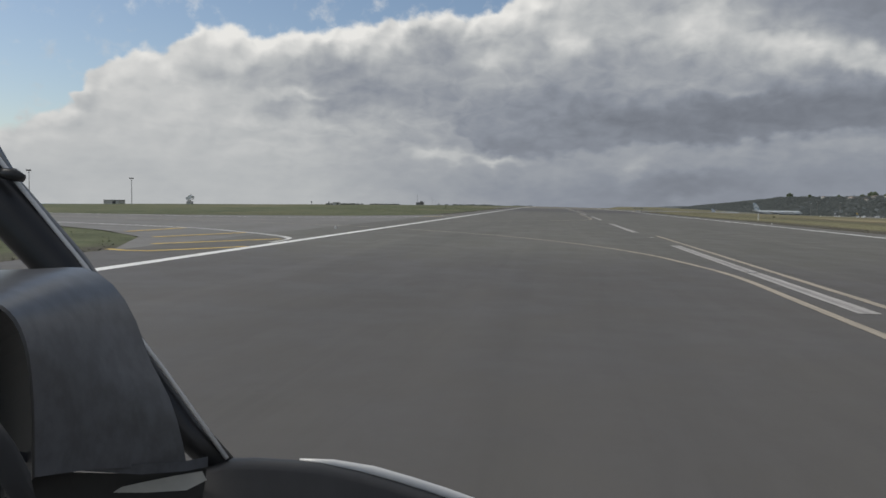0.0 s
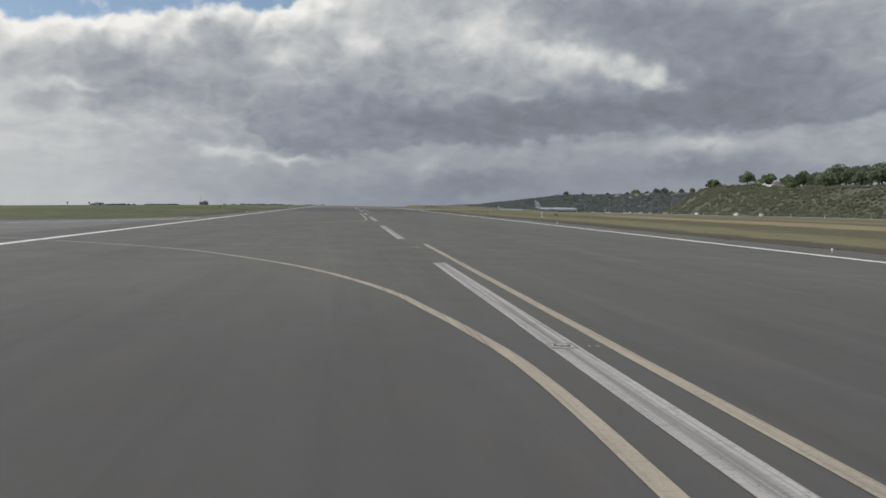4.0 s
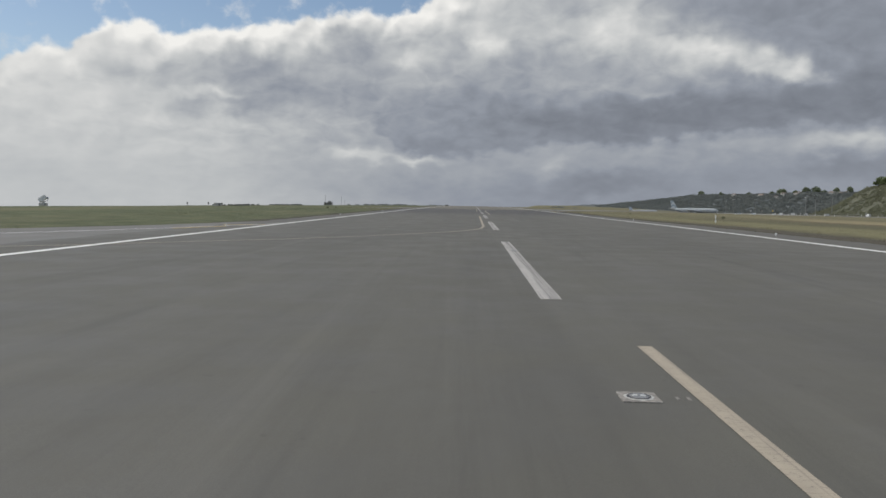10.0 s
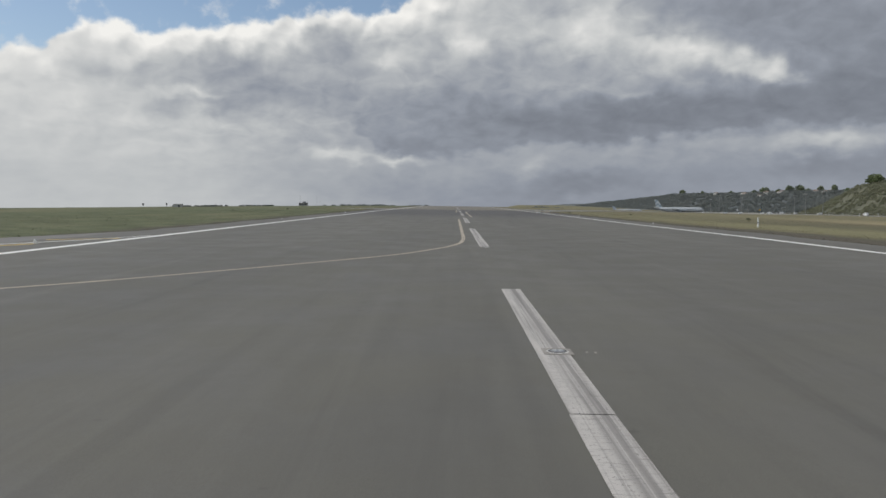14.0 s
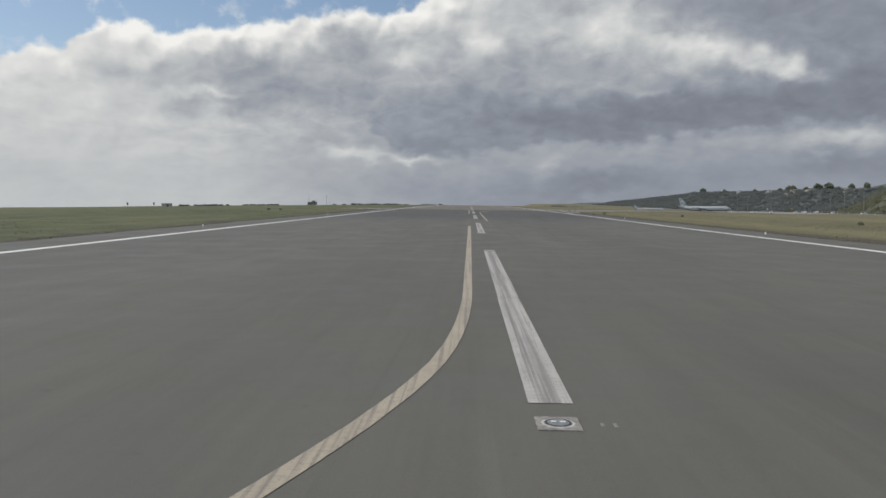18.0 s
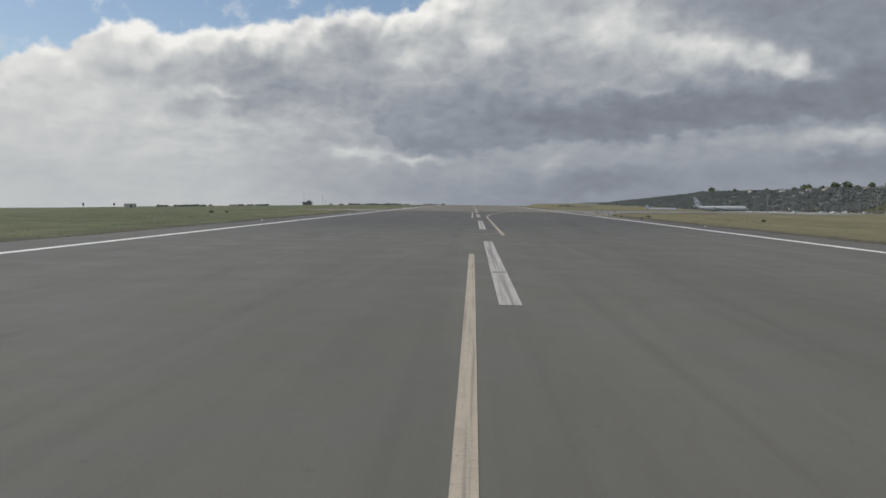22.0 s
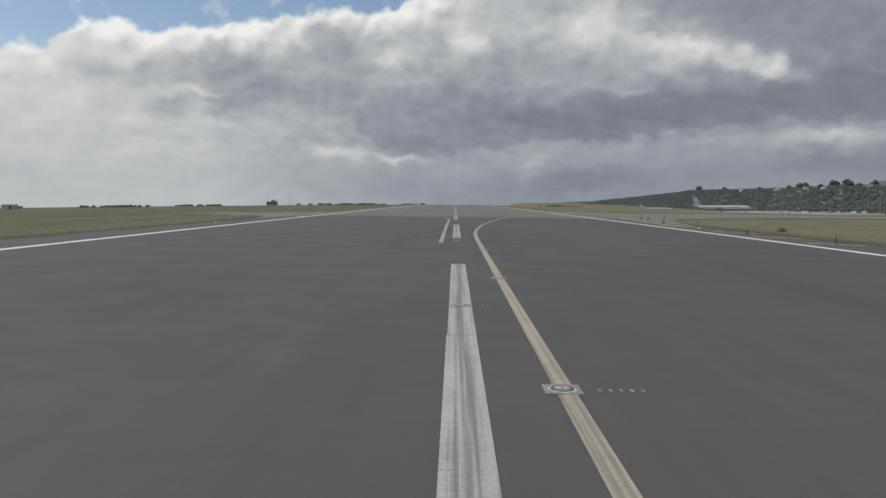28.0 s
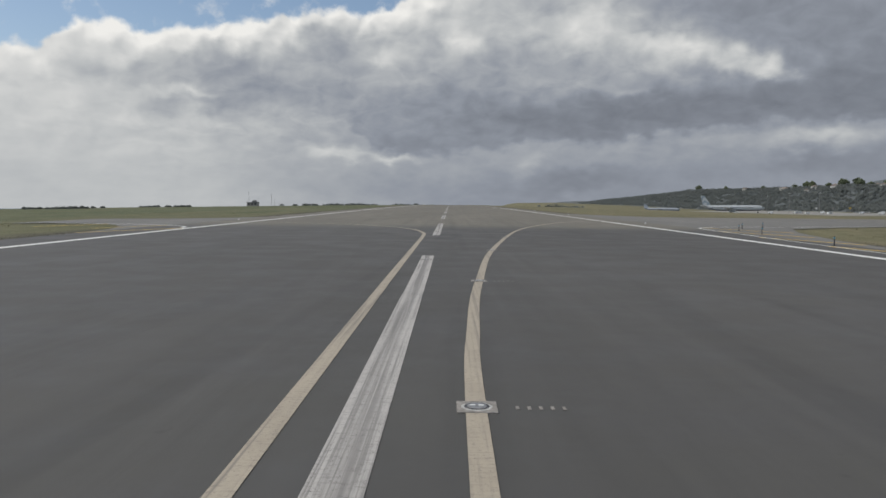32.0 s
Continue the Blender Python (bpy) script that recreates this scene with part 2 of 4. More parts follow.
def make_asphalt(name, tone, streaks=True):
    m, g, b = material(name, 0.85)
    b.inputs["Specular IOR Level"].default_value = 0.42
    p = coords(g)

    def shade(k):
        return tuple(c * k for c in tone)

    grain = g.noise(p, 55.0, 3.0, 0.7)
    patch = g.noise(stretched(g, p, 0.10, 0.022), 1.0, 5.0, 0.6)
    blot = g.noise(p, 0.35, 6.0, 0.6)
    mottle = g.noise(stretched(g, p, 1.0, 0.13), 1.3, 7.0, 0.72, 0.4)
    c = g.mix(g.step(patch, 0.3, 0.72), shade(0.86), shade(1.1))
    c = g.mix(g.mul(g.step(blot, 0.35, 0.7), 0.35), c, tuple(k * v for k, v in zip(tone, (1.16, 1.18, 1.1))))
    c = g.mix(g.mul(g.step(mottle, 0.42, 0.68), 0.30), c, shade(0.74))
    c = g.mix(g.mul(g.step(mottle, 0.44, 0.26), 0.22), c, shade(1.3))
    if streaks:
        sep = g.t.nodes.new("ShaderNodeSeparateXYZ")
        g.link(p, sep.inputs[0])
        x, y = sep.outputs[0], sep.outputs[1]
        # tyre rubber laid along the runway, in lanes either side of the centre line
        lane = g.noise(stretched(g, p, 1.1, 0.010), 1.0, 5.0, 0.6, 0.3)
        near = g.step(g.math("ABSOLUTE", x), 3.0, 16.0, 1.0, 0.4)
        c = g.mix(g.mul(g.mul(g.step(lane, 0.46, 0.74), near), 0.30), c, shade(0.55))
        # pale and dark sweeps left by turning wheels, slanting a little to the runway
        slant = g.comb(g.add(x, g.mul(y, 0.035)), g.mul(y, 0.016), 0.0)
        pale = g.noise(slant, 0.55, 6.0, 0.68, 0.5)
        c = g.mix(g.mul(g.step(pale, 0.54, 0.74), 0.34), c, shade(1.6))
        slant = g.comb(g.sub(x, g.mul(y, 0.05)), g.mul(y, 0.03), 3.0)
        scuff = g.noise(slant, 0.5, 7.0, 0.7, 0.9)
        c = g.mix(g.mul(g.step(scuff, 0.53, 0.70), 0.42), c, shade(0.62))
        # long seams of the paving, filled and broken
        wander = g.add(x, g.mul(g.sub(g.noise(stretched(g, p, 0.1, 0.09), 1.0, 4.0, 0.6), 0.5), 0.7))
        saw = g.math("ABSOLUTE", g.sub(g.math("ABSOLUTE", wander), 9.8))
        kept = g.step(g.noise(stretched(g, p, 0.3, 0.05), 1.0, 4.0, 0.65), 0.5, 0.62)
        c = g.mix(g.mul(g.mul(g.step(saw, 0.04, 0.34, 1.0, 0.0), kept), 0.5), c, shade(0.55))
        # oil drips and tar spots
        drip = g.noise(p, 2.6, 3.0, 0.5)
        c = g.mix(g.mul(g.step(drip, 0.70, 0.76), 0.4), c, shade(0.5))
        # newer and older lengths of paving, laid at different times
        along = g.add(y, g.mul(g.sub(blot, 0.5), 14.0))
        newer = g.mul(g.step(along, 160.0, 210.0), g.step(along, 300.0, 312.0, 1.0, 0.0))
        c = g.mix(newer, c, (0.66, 0.66, 0.73, 1), "MULTIPLY")
        # the stretch where the shot begins is multiplied darker
        start_tone = g.step(along, -12.0, 8.0, 1.0, 0.0)
        c = g.mix(start_tone, c, (0.76, 0.74, 0.81, 1), "MULTIPLY")
        older = g.step(along, 304.0, 318.0)
        c = g.mix(g.mul(older, 0.8), c, (1.5, 1.4, 1.3, 1), "MULTIPLY")
    c = g.mix(g.mul(g.step(grain, 0.42, 0.62), 0.35), c, shade(0.62))
    g.put(b.inputs["Base Color"], c)
    g.put(b.inputs["Roughness"], g.step(blot, 0.3, 0.7, 0.64, 0.82))
    relief(g, b, grain, 0.35, 0.006)
    return m


def make_paint(name, colour, wear=0.4, groove=True, track=0.0):
    """Marking paint; track: how far tyres have rubbed the middle of the centre line."""
    m, g, b = material(name, 0.7)
    p = coords(g)
    crack = g.noise(stretched(g, p, 3.0, 22.0), 1.0, 7.0, 0.75)       # ragged cross-wise wear
    rub = g.noise(stretched(g, p, 13.0, 0.11), 1.0, 6.0, 0.68)         # fine lines along the stripe
    worn = g.noise(stretched(g, p, 1.6, 0.5), 1.1, 7.0, 0.7)
    speck = g.noise(stretched(g, p, 1.0, 0.7), 21.0, 6.0, 0.78)
    tone = (0.125, 0.120, 0.112)
    c = g.mix(g.mul(g.step(worn, 0.35, 0.7), 0.45), colour, tuple(k * 0.66 for k in colour))
    if groove:
        c = g.mix(g.mul(g.step(crack, 0.5, 0.68), wear * 0.6), c, tone)
        c = g.mix(g.mul(g.step(rub, 0.48, 0.66), wear * 0.75), c, tone)
    if track:
        sep = g.t.nodes.new("ShaderNodeSeparateXYZ")
        g.link(p, sep.inputs[0])
        sway = g.noise(stretched(g, p, 0.0, 0.05), 1.0, 3.0, 0.5)
        off = g.math("ABSOLUTE", g.add(sep.outputs[0], g.mul(g.sub(sway, 0.5), 0.45)))
        band = g.mul(g.step(off, 0.05, 0.19, 1.0, 0.0), g.step(g.noise(stretched(g, p, 9.0, 0.06), 1.0, 4.0, 0.6), 0.34, 0.56))
        c = g.mix(g.mul(band, track), c, (0.15, 0.142, 0.135))
    c = g.mix(g.mul(g.step(speck, 0.54, 0.68), wear * 0.9), c, tone)
    g.put(b.inputs["Base Color"], c)
    relief(g, b, speck, 0.25, 0.003)
    return m


def make_grass(name):
    m, g, b = material(name, 0.95)
    b.inputs["Specular IOR Level"].default_value = 0.15
    p = coords(g)
    sep = g.t.nodes.new("ShaderNodeSeparateXYZ")
    g.link(p, sep.inputs[0])
    x, y = sep.outputs[0], sep.outputs[1]
    big = g.noise(stretched(g, p, 0.03, 0.008), 1.0, 5.0, 0.6)
    mid = g.noise(p, 0.22, 6.0, 0.65)
    tuft = g.noise(stretched(g, p, 0.5, 0.16), 1.0, 6.0, 0.7, 0.4)
    fine = g.noise(p, 3.2, 5.0, 0.7)
    # seaward side: lush green, lighter and darker in long swathes
    green = g.mix(g.step(mid, 0.35, 0.68), (0.082, 0.096, 0.054), (0.136, 0.148, 0.086))
    green = g.mix(g.mul(g.step(big, 0.45, 0.62), 0.6), green, (0.175, 0.165, 0.100))
    # side towards the apron: mown strips parallel to the runway, bare soil, green, brown and straw in turn
    lane = g.math("MULTIPLY", g.add(x, g.add(g.mul(g.sub(big, 0.5), 16.0), g.mul(g.sub(tuft, 0.5), 17.0))), 1 / 200, clamp=True)
    strips = g.ramp(lane, [(0.0, (0.10, 0.105, 0.055)), (0.158, (0.148, 0.140, 0.085)), (0.175, (0.200, 0.188, 0.108)), (0.205, (0.190, 0.180, 0.104)),
                           (0.228, (0.122, 0.116, 0.074)), (0.295, (0.130, 0.117, 0.076)), (0.325, (0.285, 0.240, 0.148)), (0.385, (0.275, 0.232, 0.142)),
                           (0.42, (0.126, 0.122, 0.078)), (0.53, (0.134, 0.125, 0.080)), (0.56, (0.255, 0.220, 0.142)), (0.66, (0.205, 0.180, 0.118)),
                           (0.75, (0.140, 0.132, 0.075)), (1.0, (0.150, 0.142, 0.085))])
    parched = g.mix(g.step(tuft, 0.36, 0.66), (0.205, 0.182, 0.114), (0.128, 0.128, 0.074))
    far = g.step(g.add(y, g.mul(g.sub(mid, 0.5), 60.0)), 130.0, 230.0, 0.0, 0.85)
    strips = g.mix(far, strips, parched)
    c = g.mix(g.step(x, -5.0, 5.0), green, strips)
    clump = g.noise(stretched(g, p, 0.9, 0.3), 1.0, 5.0, 0.72, 0.8)
    c = g.mix(g.mul(g.step(clump, 0.52, 0.7), 0.55), c, (0.088, 0.094, 0.052))
    c = g.mix(g.mul(g.step(fine, 0.5, 0.75), 0.3), c, (0.072, 0.074, 0.042))
    c = g.mix(g.mul(g.step(fine, 0.48, 0.28), 0.25), c, (0.27, 0.24, 0.14))
    # bare earthy verge beside the paving, wider before the apron's turn-off
    edge = g.add(g.math("ABSOLUTE", x), g.add(g.mul(g.sub(mid, 0.5), 5.0), g.mul(g.sub(tuft, 0.5), 5.0)))
    wide = g.mul(g.step(x, -5.0, 5.0), g.step(y, 90.0, 190.0, 1.0, 0.2))
    verge = g.mul(g.step(g.sub(edge, g.mul(wide, 3.2)), 28.2, 30.6, 1.0, 0.0), 0.85)
    c = g.mix(verge, c, g.mix(g.step(fine, 0.35, 0.65), (0.068, 0.060, 0.050), (0.118, 0.106, 0.088)))
    g.put(b.inputs["Base Color"], c)
    relief(g, b, g.add(fine, mid), 0.8, 0.12)
    return m


def make_bank(name):
    m, g, b = material(name, 0.95)
    p = coords(g)
    mid = g.noise(p, 0.06, 6.0, 0.65)
    fine = g.noise(p, 0.5, 6.0, 0.7)
    c = g.mix(g.step(mid, 0.35, 0.65), (0.078, 0.084, 0.058), (0.118, 0.118, 0.080))
    c = g.mix(g.mul(g.step(fine, 0.5, 0.72), 0.55), c, (0.100, 0.098, 0.060))
    c = g.mix(g.mul(g.step(fine, 0.5, 0.3), 0.5), c, (0.060, 0.070, 0.042))
    g.put(b.inputs["Base Color"], c)
    relief(g, b, fine, 1.0, 0.8)
    return m


def make_leaf(name, dark, light):
    """Matt leaves that let part of the light through."""
    m, g, b = material(name, 0.85)
    b.inputs["Specular IOR Level"].default_value = 0.12
    geo = g.t.nodes.new("ShaderNodeNewGeometry")
    n = g.noise(coords(g), 0.12, 4.0, 0.6)
    c = g.mix(geo.outputs["Random Per Island"], dark, light)
    c = g.mix(g.mul(g.step(n, 0.4, 0.66), 0.45), c, tuple(k * 0.68 for k in dark))
    g.put(b.inputs["Base Color"], c)
    thin = g.t.nodes.new("ShaderNodeBsdfTranslucent")
    g.link(c, thin.inputs[0])
    both = g.t.nodes.new("ShaderNodeMixShader")
    both.inputs[0].default_value = 0.42
    g.link(b.outputs[0], both.inputs[1])
    g.link(thin.outputs[0], both.inputs[2])
    g.link(both.outputs[0], g.t.nodes["Material Output"].inputs[0])
    return m


ASPHALT = make_asphalt("runway_asphalt", (0.120, 0.116, 0.101))
TAXI = make_asphalt("taxiway_asphalt", (0.168, 0.162, 0.152), streaks=False)
APRON = make_asphalt("apron_concrete", (0.27, 0.26, 0.24), streaks=False)
WHITE_PAINT = make_paint("white_marking_paint", (0.47, 0.45, 0.425), 0.9, track=0.72)
EDGE_PAINT = make_paint("white_edge_paint", (0.80, 0.80, 0.77), 0.18, groove=False)
YELLOW_PAINT = make_paint("yellow_marking_paint", (0.42, 0.365, 0.285), 0.8)
PALE_YELLOW = make_paint("fresh_yellow_paint", (0.66, 0.46, 0.11), 0.1, groove=False)
GRASS = make_grass("airfield_grass")
BANK = make_bank("bank_scrub_ground")
LEAF_DARK = make_leaf("dark_leaves", (0.190, 0.222, 0.148), (0.262, 0.298, 0.195))
# far leaves: distance haze put into the colour, paler and bluer than real foliage
LEAF_HAZY = make_leaf("hazy_far_leaves", (0.170, 0.188, 0.182), (0.208, 0.225, 0.214))
LEAF_LIGHT = make_leaf("light_leaves", (0.180, 0.225, 0.120), (0.250, 0.295, 0.160))
LEAF_SCRUB = make_leaf("scrub_leaves", (0.180, 0.194, 0.132), (0.258, 0.258, 0.178))
BARK = simple("bark", (0.09, 0.07, 0.05), 0.9)
# ridge ground, its base colour blued to imitate haze
WOODED_HAZY = simple("hazy_wooded_hillside", (0.088, 0.100, 0.102), 0.95, vary=0.3, scale=0.03)
STEEL = simple("grey_steel", (0.30, 0.30, 0.30), 0.45, 0.7)
DARK_STEEL = simple("dark_steel", (0.045, 0.045, 0.05), 0.6)
WHITE_METAL = simple("white_painted_metal", (0.72, 0.73, 0.74), 0.35, vary=0.05)
BLUE_METAL = simple("blue_painted_metal", (0.10, 0.30, 0.42), 0.35, vary=0.1)
BELLY = simple("dark_blue_grey_paint", (0.12, 0.14, 0.17), 0.5, vary=0.1)
WALL = simple("house_plaster", (0.68, 0.66, 0.62), 0.85, vary=0.1, scale=0.6)
ROOF = simple("roof_tiles", (0.23, 0.185, 0.16), 0.85, vary=0.3, scale=2.0)
GREY_WALL = simple("grey_rendered_wall", (0.32, 0.31, 0.30), 0.85)
GLASS = simple("dark_window_glass", (0.03, 0.035, 0.04), 0.08, vary=0.1)
RUBBER = simple("black_rubber", (0.025, 0.025, 0.026), 0.8)
LENS = simple("light_lens", (0.75, 0.76, 0.74), 0.15, vary=0.05)
HOOD = simple("charcoal_leather_grain", (0.060, 0.064, 0.073), 0.33, vary=0.25, scale=40.0)
TRIM = simple("black_plastic_trim", (0.012, 0.012, 0.013), 0.4, vary=0.2, scale=30.0)
HULL = simple("white_fuselage_paint", (0.62, 0.62, 0.61), 0.3, vary=0.05)
OLD_PLATE = simple("weathered_base_concrete", (0.25, 0.235, 0.215), 0.85, vary=0.3, scale=9.0)
PLATE = simple("light_base_concrete", (0.42, 0.42, 0.40), 0.75, vary=0.2, scale=9.0)


def make_sea():
    m, g, b = material("sea_water", 0.25)
    n = g.noise(stretched(g, coords(g), 0.02, 0.05), 1.0, 6.0, 0.6)
    g.put(b.inputs["Base Color"], g.mix(n, (0.05, 0.09, 0.13), (0.09, 0.13, 0.17)))
    relief(g, b, n, 0.4, 1.0)
    return m


SEA = make_sea()


# ---------------------------------------------------------------- building helpers
def smooth01(v, lo, hi):
    f = np.clip((np.asarray(v, float) - lo) / (hi - lo), 0, 1)
    return f * f * (3 - 2 * f)


CROSSFALL = 0.0125


def ridge_height(y):
    return np.interp(y, [-400, 380, 470, 560, 650, 750, 850, 1000, 1300, 2250, 3200, 4200], [8, 11.6, 14.2, 18, 21, 17, 16, 20, 27, 33, 14, 3])


def ridge_foot(y):
    return np.interp(y, [-400, 300, 430, 572, 687, 874, 1000, 1300, 2250, 4200], [225, 232, 245, 275, 303, 360, 395, 405, 500, 600])


def ridge_width(y):
    return np.interp(y, [0, 690, 850, 1000, 1300], [46, 46, 80, 120, 150])


def lumps(x, y):
    return (np.sin(x * 0.051 + 1.3) * np.sin(y * 0.043) + 0.6 * np.sin(x * 0.13 + y * 0.09) + 0.4 * np.sin(x * 0.21 - y * 0.17 + 2))


def ground_z(x, y):
    """Height of the land: the runway's cross fall, the seaward plateau, the apron's basin, the bank and the hills."""
    x, y = np.asarray(x, float), np.asarray(y, float)
    cap = np.interp(y, [0, 60, 160, 320], [1.7, 1.4, 0.9, 0.5]) + 0.12 * np.sin(y * 0.021) * smooth01(-x, 60, 100)
    left = np.minimum(-CROSSFALL * x, cap) - 0.004 * np.maximum(0, -x - 120)
    left = left - 34 * smooth01(-x, 230, 520)
    right = -CROSSFALL * np.minimum(x, 40) * (1 + 0.4 * smooth01(y, 95, 165)) - np.interp(y, [300, 900, 1300], [3.4, 8.0, 8.5]) * smooth01(x, 40, 225)
    z = np.where(x < 0, left, right)
    z = z - 4e-6 * np.minimum(np.maximum(0, y - 200), 1300) ** 2
    foot = ridge_foot(y)
    rise = (ridge_height(y) + 5) * smooth01(x, foot, foot + ridge_width(y))
    z = z + rise + smooth01(x, foot + 10, foot + 60) * 1.2 * lumps(x, y)
    z = z + 0.004 * np.maximum(0, x - foot - 200) * smooth01(x, foot + 200, foot + 500)
    z = z - 38 * smooth01(y, 1750, 2300) * smooth01(-x, -420, -200)
    hill = 108 * np.exp(-(((x - 2330) / 400) ** 2 + ((y - 4000) / 520) ** 2))
    return z + hill


def z_at(x, y):
    return float(ground_z(x, y))


def mesh_object(name, verts, faces, mat, parent=None, smooth=False):
    me = bpy.data.meshes.new(name)
    me.from_pydata([tuple(v) for v in verts], [], [tuple(f) for f in faces])
    me.materials.append(mat)
    if smooth:
        me.polygons.foreach_set("use_smooth", [True] * len(me.polygons))
    me.update()
    ob = new(name, me)
    if parent:
        ob.parent = parent
    return ob


def part(name, bm, mat, parent=None, label="", smooth=False):
    me = bpy.data.meshes.new(name)
    bmesh.ops.recalc_face_normals(bm, faces=bm.faces)
    if smooth:
        for f in bm.faces:
            f.smooth = True
    bm.to_mesh(me)
    bm.free()
    me.materials.append(mat)
    ob = new(name, me)
    if parent:
        ob.parent = parent
    if label:
        tagged(ob, label)
    return ob


def box(sx, sy, sz, x=0, y=0, z=0, bevel=0.0, bm=None, m=None):
    """A box with its base at z, centred on x and y."""
    own = bmesh.new()
    bmesh.ops.create_cube(own, size=1.0)
    bmesh.ops.scale(own, vec=(sx, sy, sz), verts=own.verts)
    if bevel:
        bmesh.ops.bevel(own, geom=list(own.edges), offset=bevel, segments=2, affect="EDGES")
    bmesh.ops.translate(own, vec=(x, y, z + sz / 2), verts=own.verts)
    if m is not None:
        bmesh.ops.transform(own, matrix=m, verts=own.verts)
    if bm is None:
        return own
    me = bpy.data.meshes.new("tmp")
    own.to_mesh(me)
    own.free()
    bm.from_mesh(me)
    bpy.data.meshes.remove(me)
    return bm


def tube(points, radii, sides=8, squash=1.0):
    """A round bar through points, of changing radius."""
    bm = bmesh.new()
    rings = []
    pts = [Vector(p) for p in points]
    for i, p in enumerate(pts):
        d = (pts[min(i + 1, len(pts) - 1)] - pts[max(i - 1, 0)]).normalized()
        side = d.cross(Vector((0, 0, 1))) if abs(d.z) < 0.95 else d.cross(Vector((0, 1, 0)))
        side.normalize()
        up = side.cross(d)
        rings.append([bm.verts.new(p + (side * math.cos(a) + up * math.sin(a) * squash) * radii[i])
                      for a in (2 * math.pi * k / sides for k in range(sides))])
    for a, b in zip(rings, rings[1:]):
        for k in range(sides):
            bm.faces.new((a[k], a[(k + 1) % sides], b[(k + 1) % sides], b[k]))
    bm.faces.new(rings[0])
    bm.faces.new(rings[-1])
    return bm


def empty(name, x, y, z, turn=0.0):
    ob = new(name)
    ob.empty_display_size = 0.3
    ob.matrix_world = pose(x, y, z, 0, 0, turn)
    return ob


def drape(name, outline_rows, lift, mat, parent=None):
    """A sheet from rows of (x, y) points of equal count, laid on the land."""
    verts, faces = [], []
    n = len(outline_rows[0])
    for row in outline_rows:
        for x, y in row:
            verts.append((x, y, z_at(x, y) + lift))
    for i in range(len(outline_rows) - 1):
        for k in range(n - 1):
            a = i * n + k
            faces.append((a, a + 1, a + n + 1, a + n))
    return mesh_object(name, verts, faces, mat, parent)


# ---------------------------------------------------------------- land, sea, paving
def axis(*pieces):
    out = []
    for lo, hi, step in pieces:
        out += list(np.arange(lo, hi, step))
    return np.array(out + [pieces[-1][1]])


# taxiway mouths: x at the runway, x at the far end, and the two borders in y at even steps between
MOUTHS = (
    (-26, -80, ((-8, 106), (5, 84), (11, 72), (15, 64), (18, 58), (20, 53), (21, 49), (22, 47), (22.5, 46), (23, 45))),
    (-80, -230, ((23, 45), (23, 45), (23, 45))),
    (-26, -46, ((278, 352), (296, 344), (303, 339), (307, 335), (309, 333), (310, 332), (311, 331), (311, 331), (311, 331), (311, 331))),
    (26, 62, ((262, 410), (288, 395), (303, 385), (313, 377), (316, 372), (318, 369), (319, 367), (321, 366), (322, 365), (322, 365))),
    (62, 150, ((322, 365), (325, 366), (328, 366))))


def paved(x, y, margin=0.0):
    """Where the land carries a taxiway."""
    out = np.zeros(np.shape(x), bool)
    for x0, x1, ends in MOUTHS:
        u = (np.asarray(x, float) - x0) / (x1 - x0) * (len(ends) - 1)
        k = np.arange(len(ends))
        lo = np.interp(u, k, [e[0] for e in ends])
        hi = np.interp(u, k, [e[1] for e in ends])
        out |= (u >= -0.02) & (u <= len(ends) - 1) & (y > lo - margin) & (y < hi + margin)
    return out


def build_land():
    xs = axis((-1500, -520, 98), (-520, -140, 19), (-140, -40, 10), (-40, -29, 2.75), (-29, 29, 14.5), (29, 40, 2.75),
              (40, 220, 10), (220, 460, 6), (460, 1000, 30), (1000, 3400, 80))
    ys = axis((-900, -120, 60), (-120, 420, 6), (420, 1400, 14), (1400, 2400, 40), (2400, 4800, 120))
    X, Y = np.meshgrid(xs, ys)
    Z = ground_z(X, Y)
    Z = Z - 0.25 * (np.abs(X) < 28.0)
    hard = paved(X, Y)
    Z = Z - 0.06 * (hard & (np.abs(X) >= 28.0))
    near = (np.abs(X) > 29) & (np.abs(X) < 220) & ~hard
    Z = Z + near * 0.05 * np.sin(X * 0.9 + Y * 0.31) * np.sin(Y * 0.23 - X * 0.4)
    n = len(xs)
    verts = np.stack([X.ravel(), Y.ravel(), Z.ravel()], 1).tolist()
    faces = [(j * n + i, j * n + i + 1, (j + 1) * n + i + 1, (j + 1) * n + i) for j in range(len(ys) - 1) for i in range(n - 1)]
    ob = mesh_object("ground", verts, faces, GRASS, smooth=True)
    ob.data.materials.append(BANK)
    ob.data.materials.append(WOODED_HAZY)
    mid = np.array([(xs[i] + xs[i + 1]) / 2 for i in range(n - 1)] * (len(ys) - 1))
    row = np.repeat((ys[1:] + ys[:-1]) / 2, n - 1)
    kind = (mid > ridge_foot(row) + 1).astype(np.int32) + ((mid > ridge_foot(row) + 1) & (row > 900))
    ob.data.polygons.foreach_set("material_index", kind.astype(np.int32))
    tagged(ob, "rough airfield grass, green with dry straw-coloured bands, rising to a bank", "grass", kind="structure")
    s = 4900
    sea = mesh_object("water", [(-s, -s, -33), (s, -s, -33), (s, s, -33), (-s, s, -33)], [(0, 1, 2, 3)], SEA)
    tagged(sea, "grey-blue open sea beyond the airfield", "sea", kind="structure")


build_land()

RUNWAY_HALF = 27.2
PAVE = 0.03


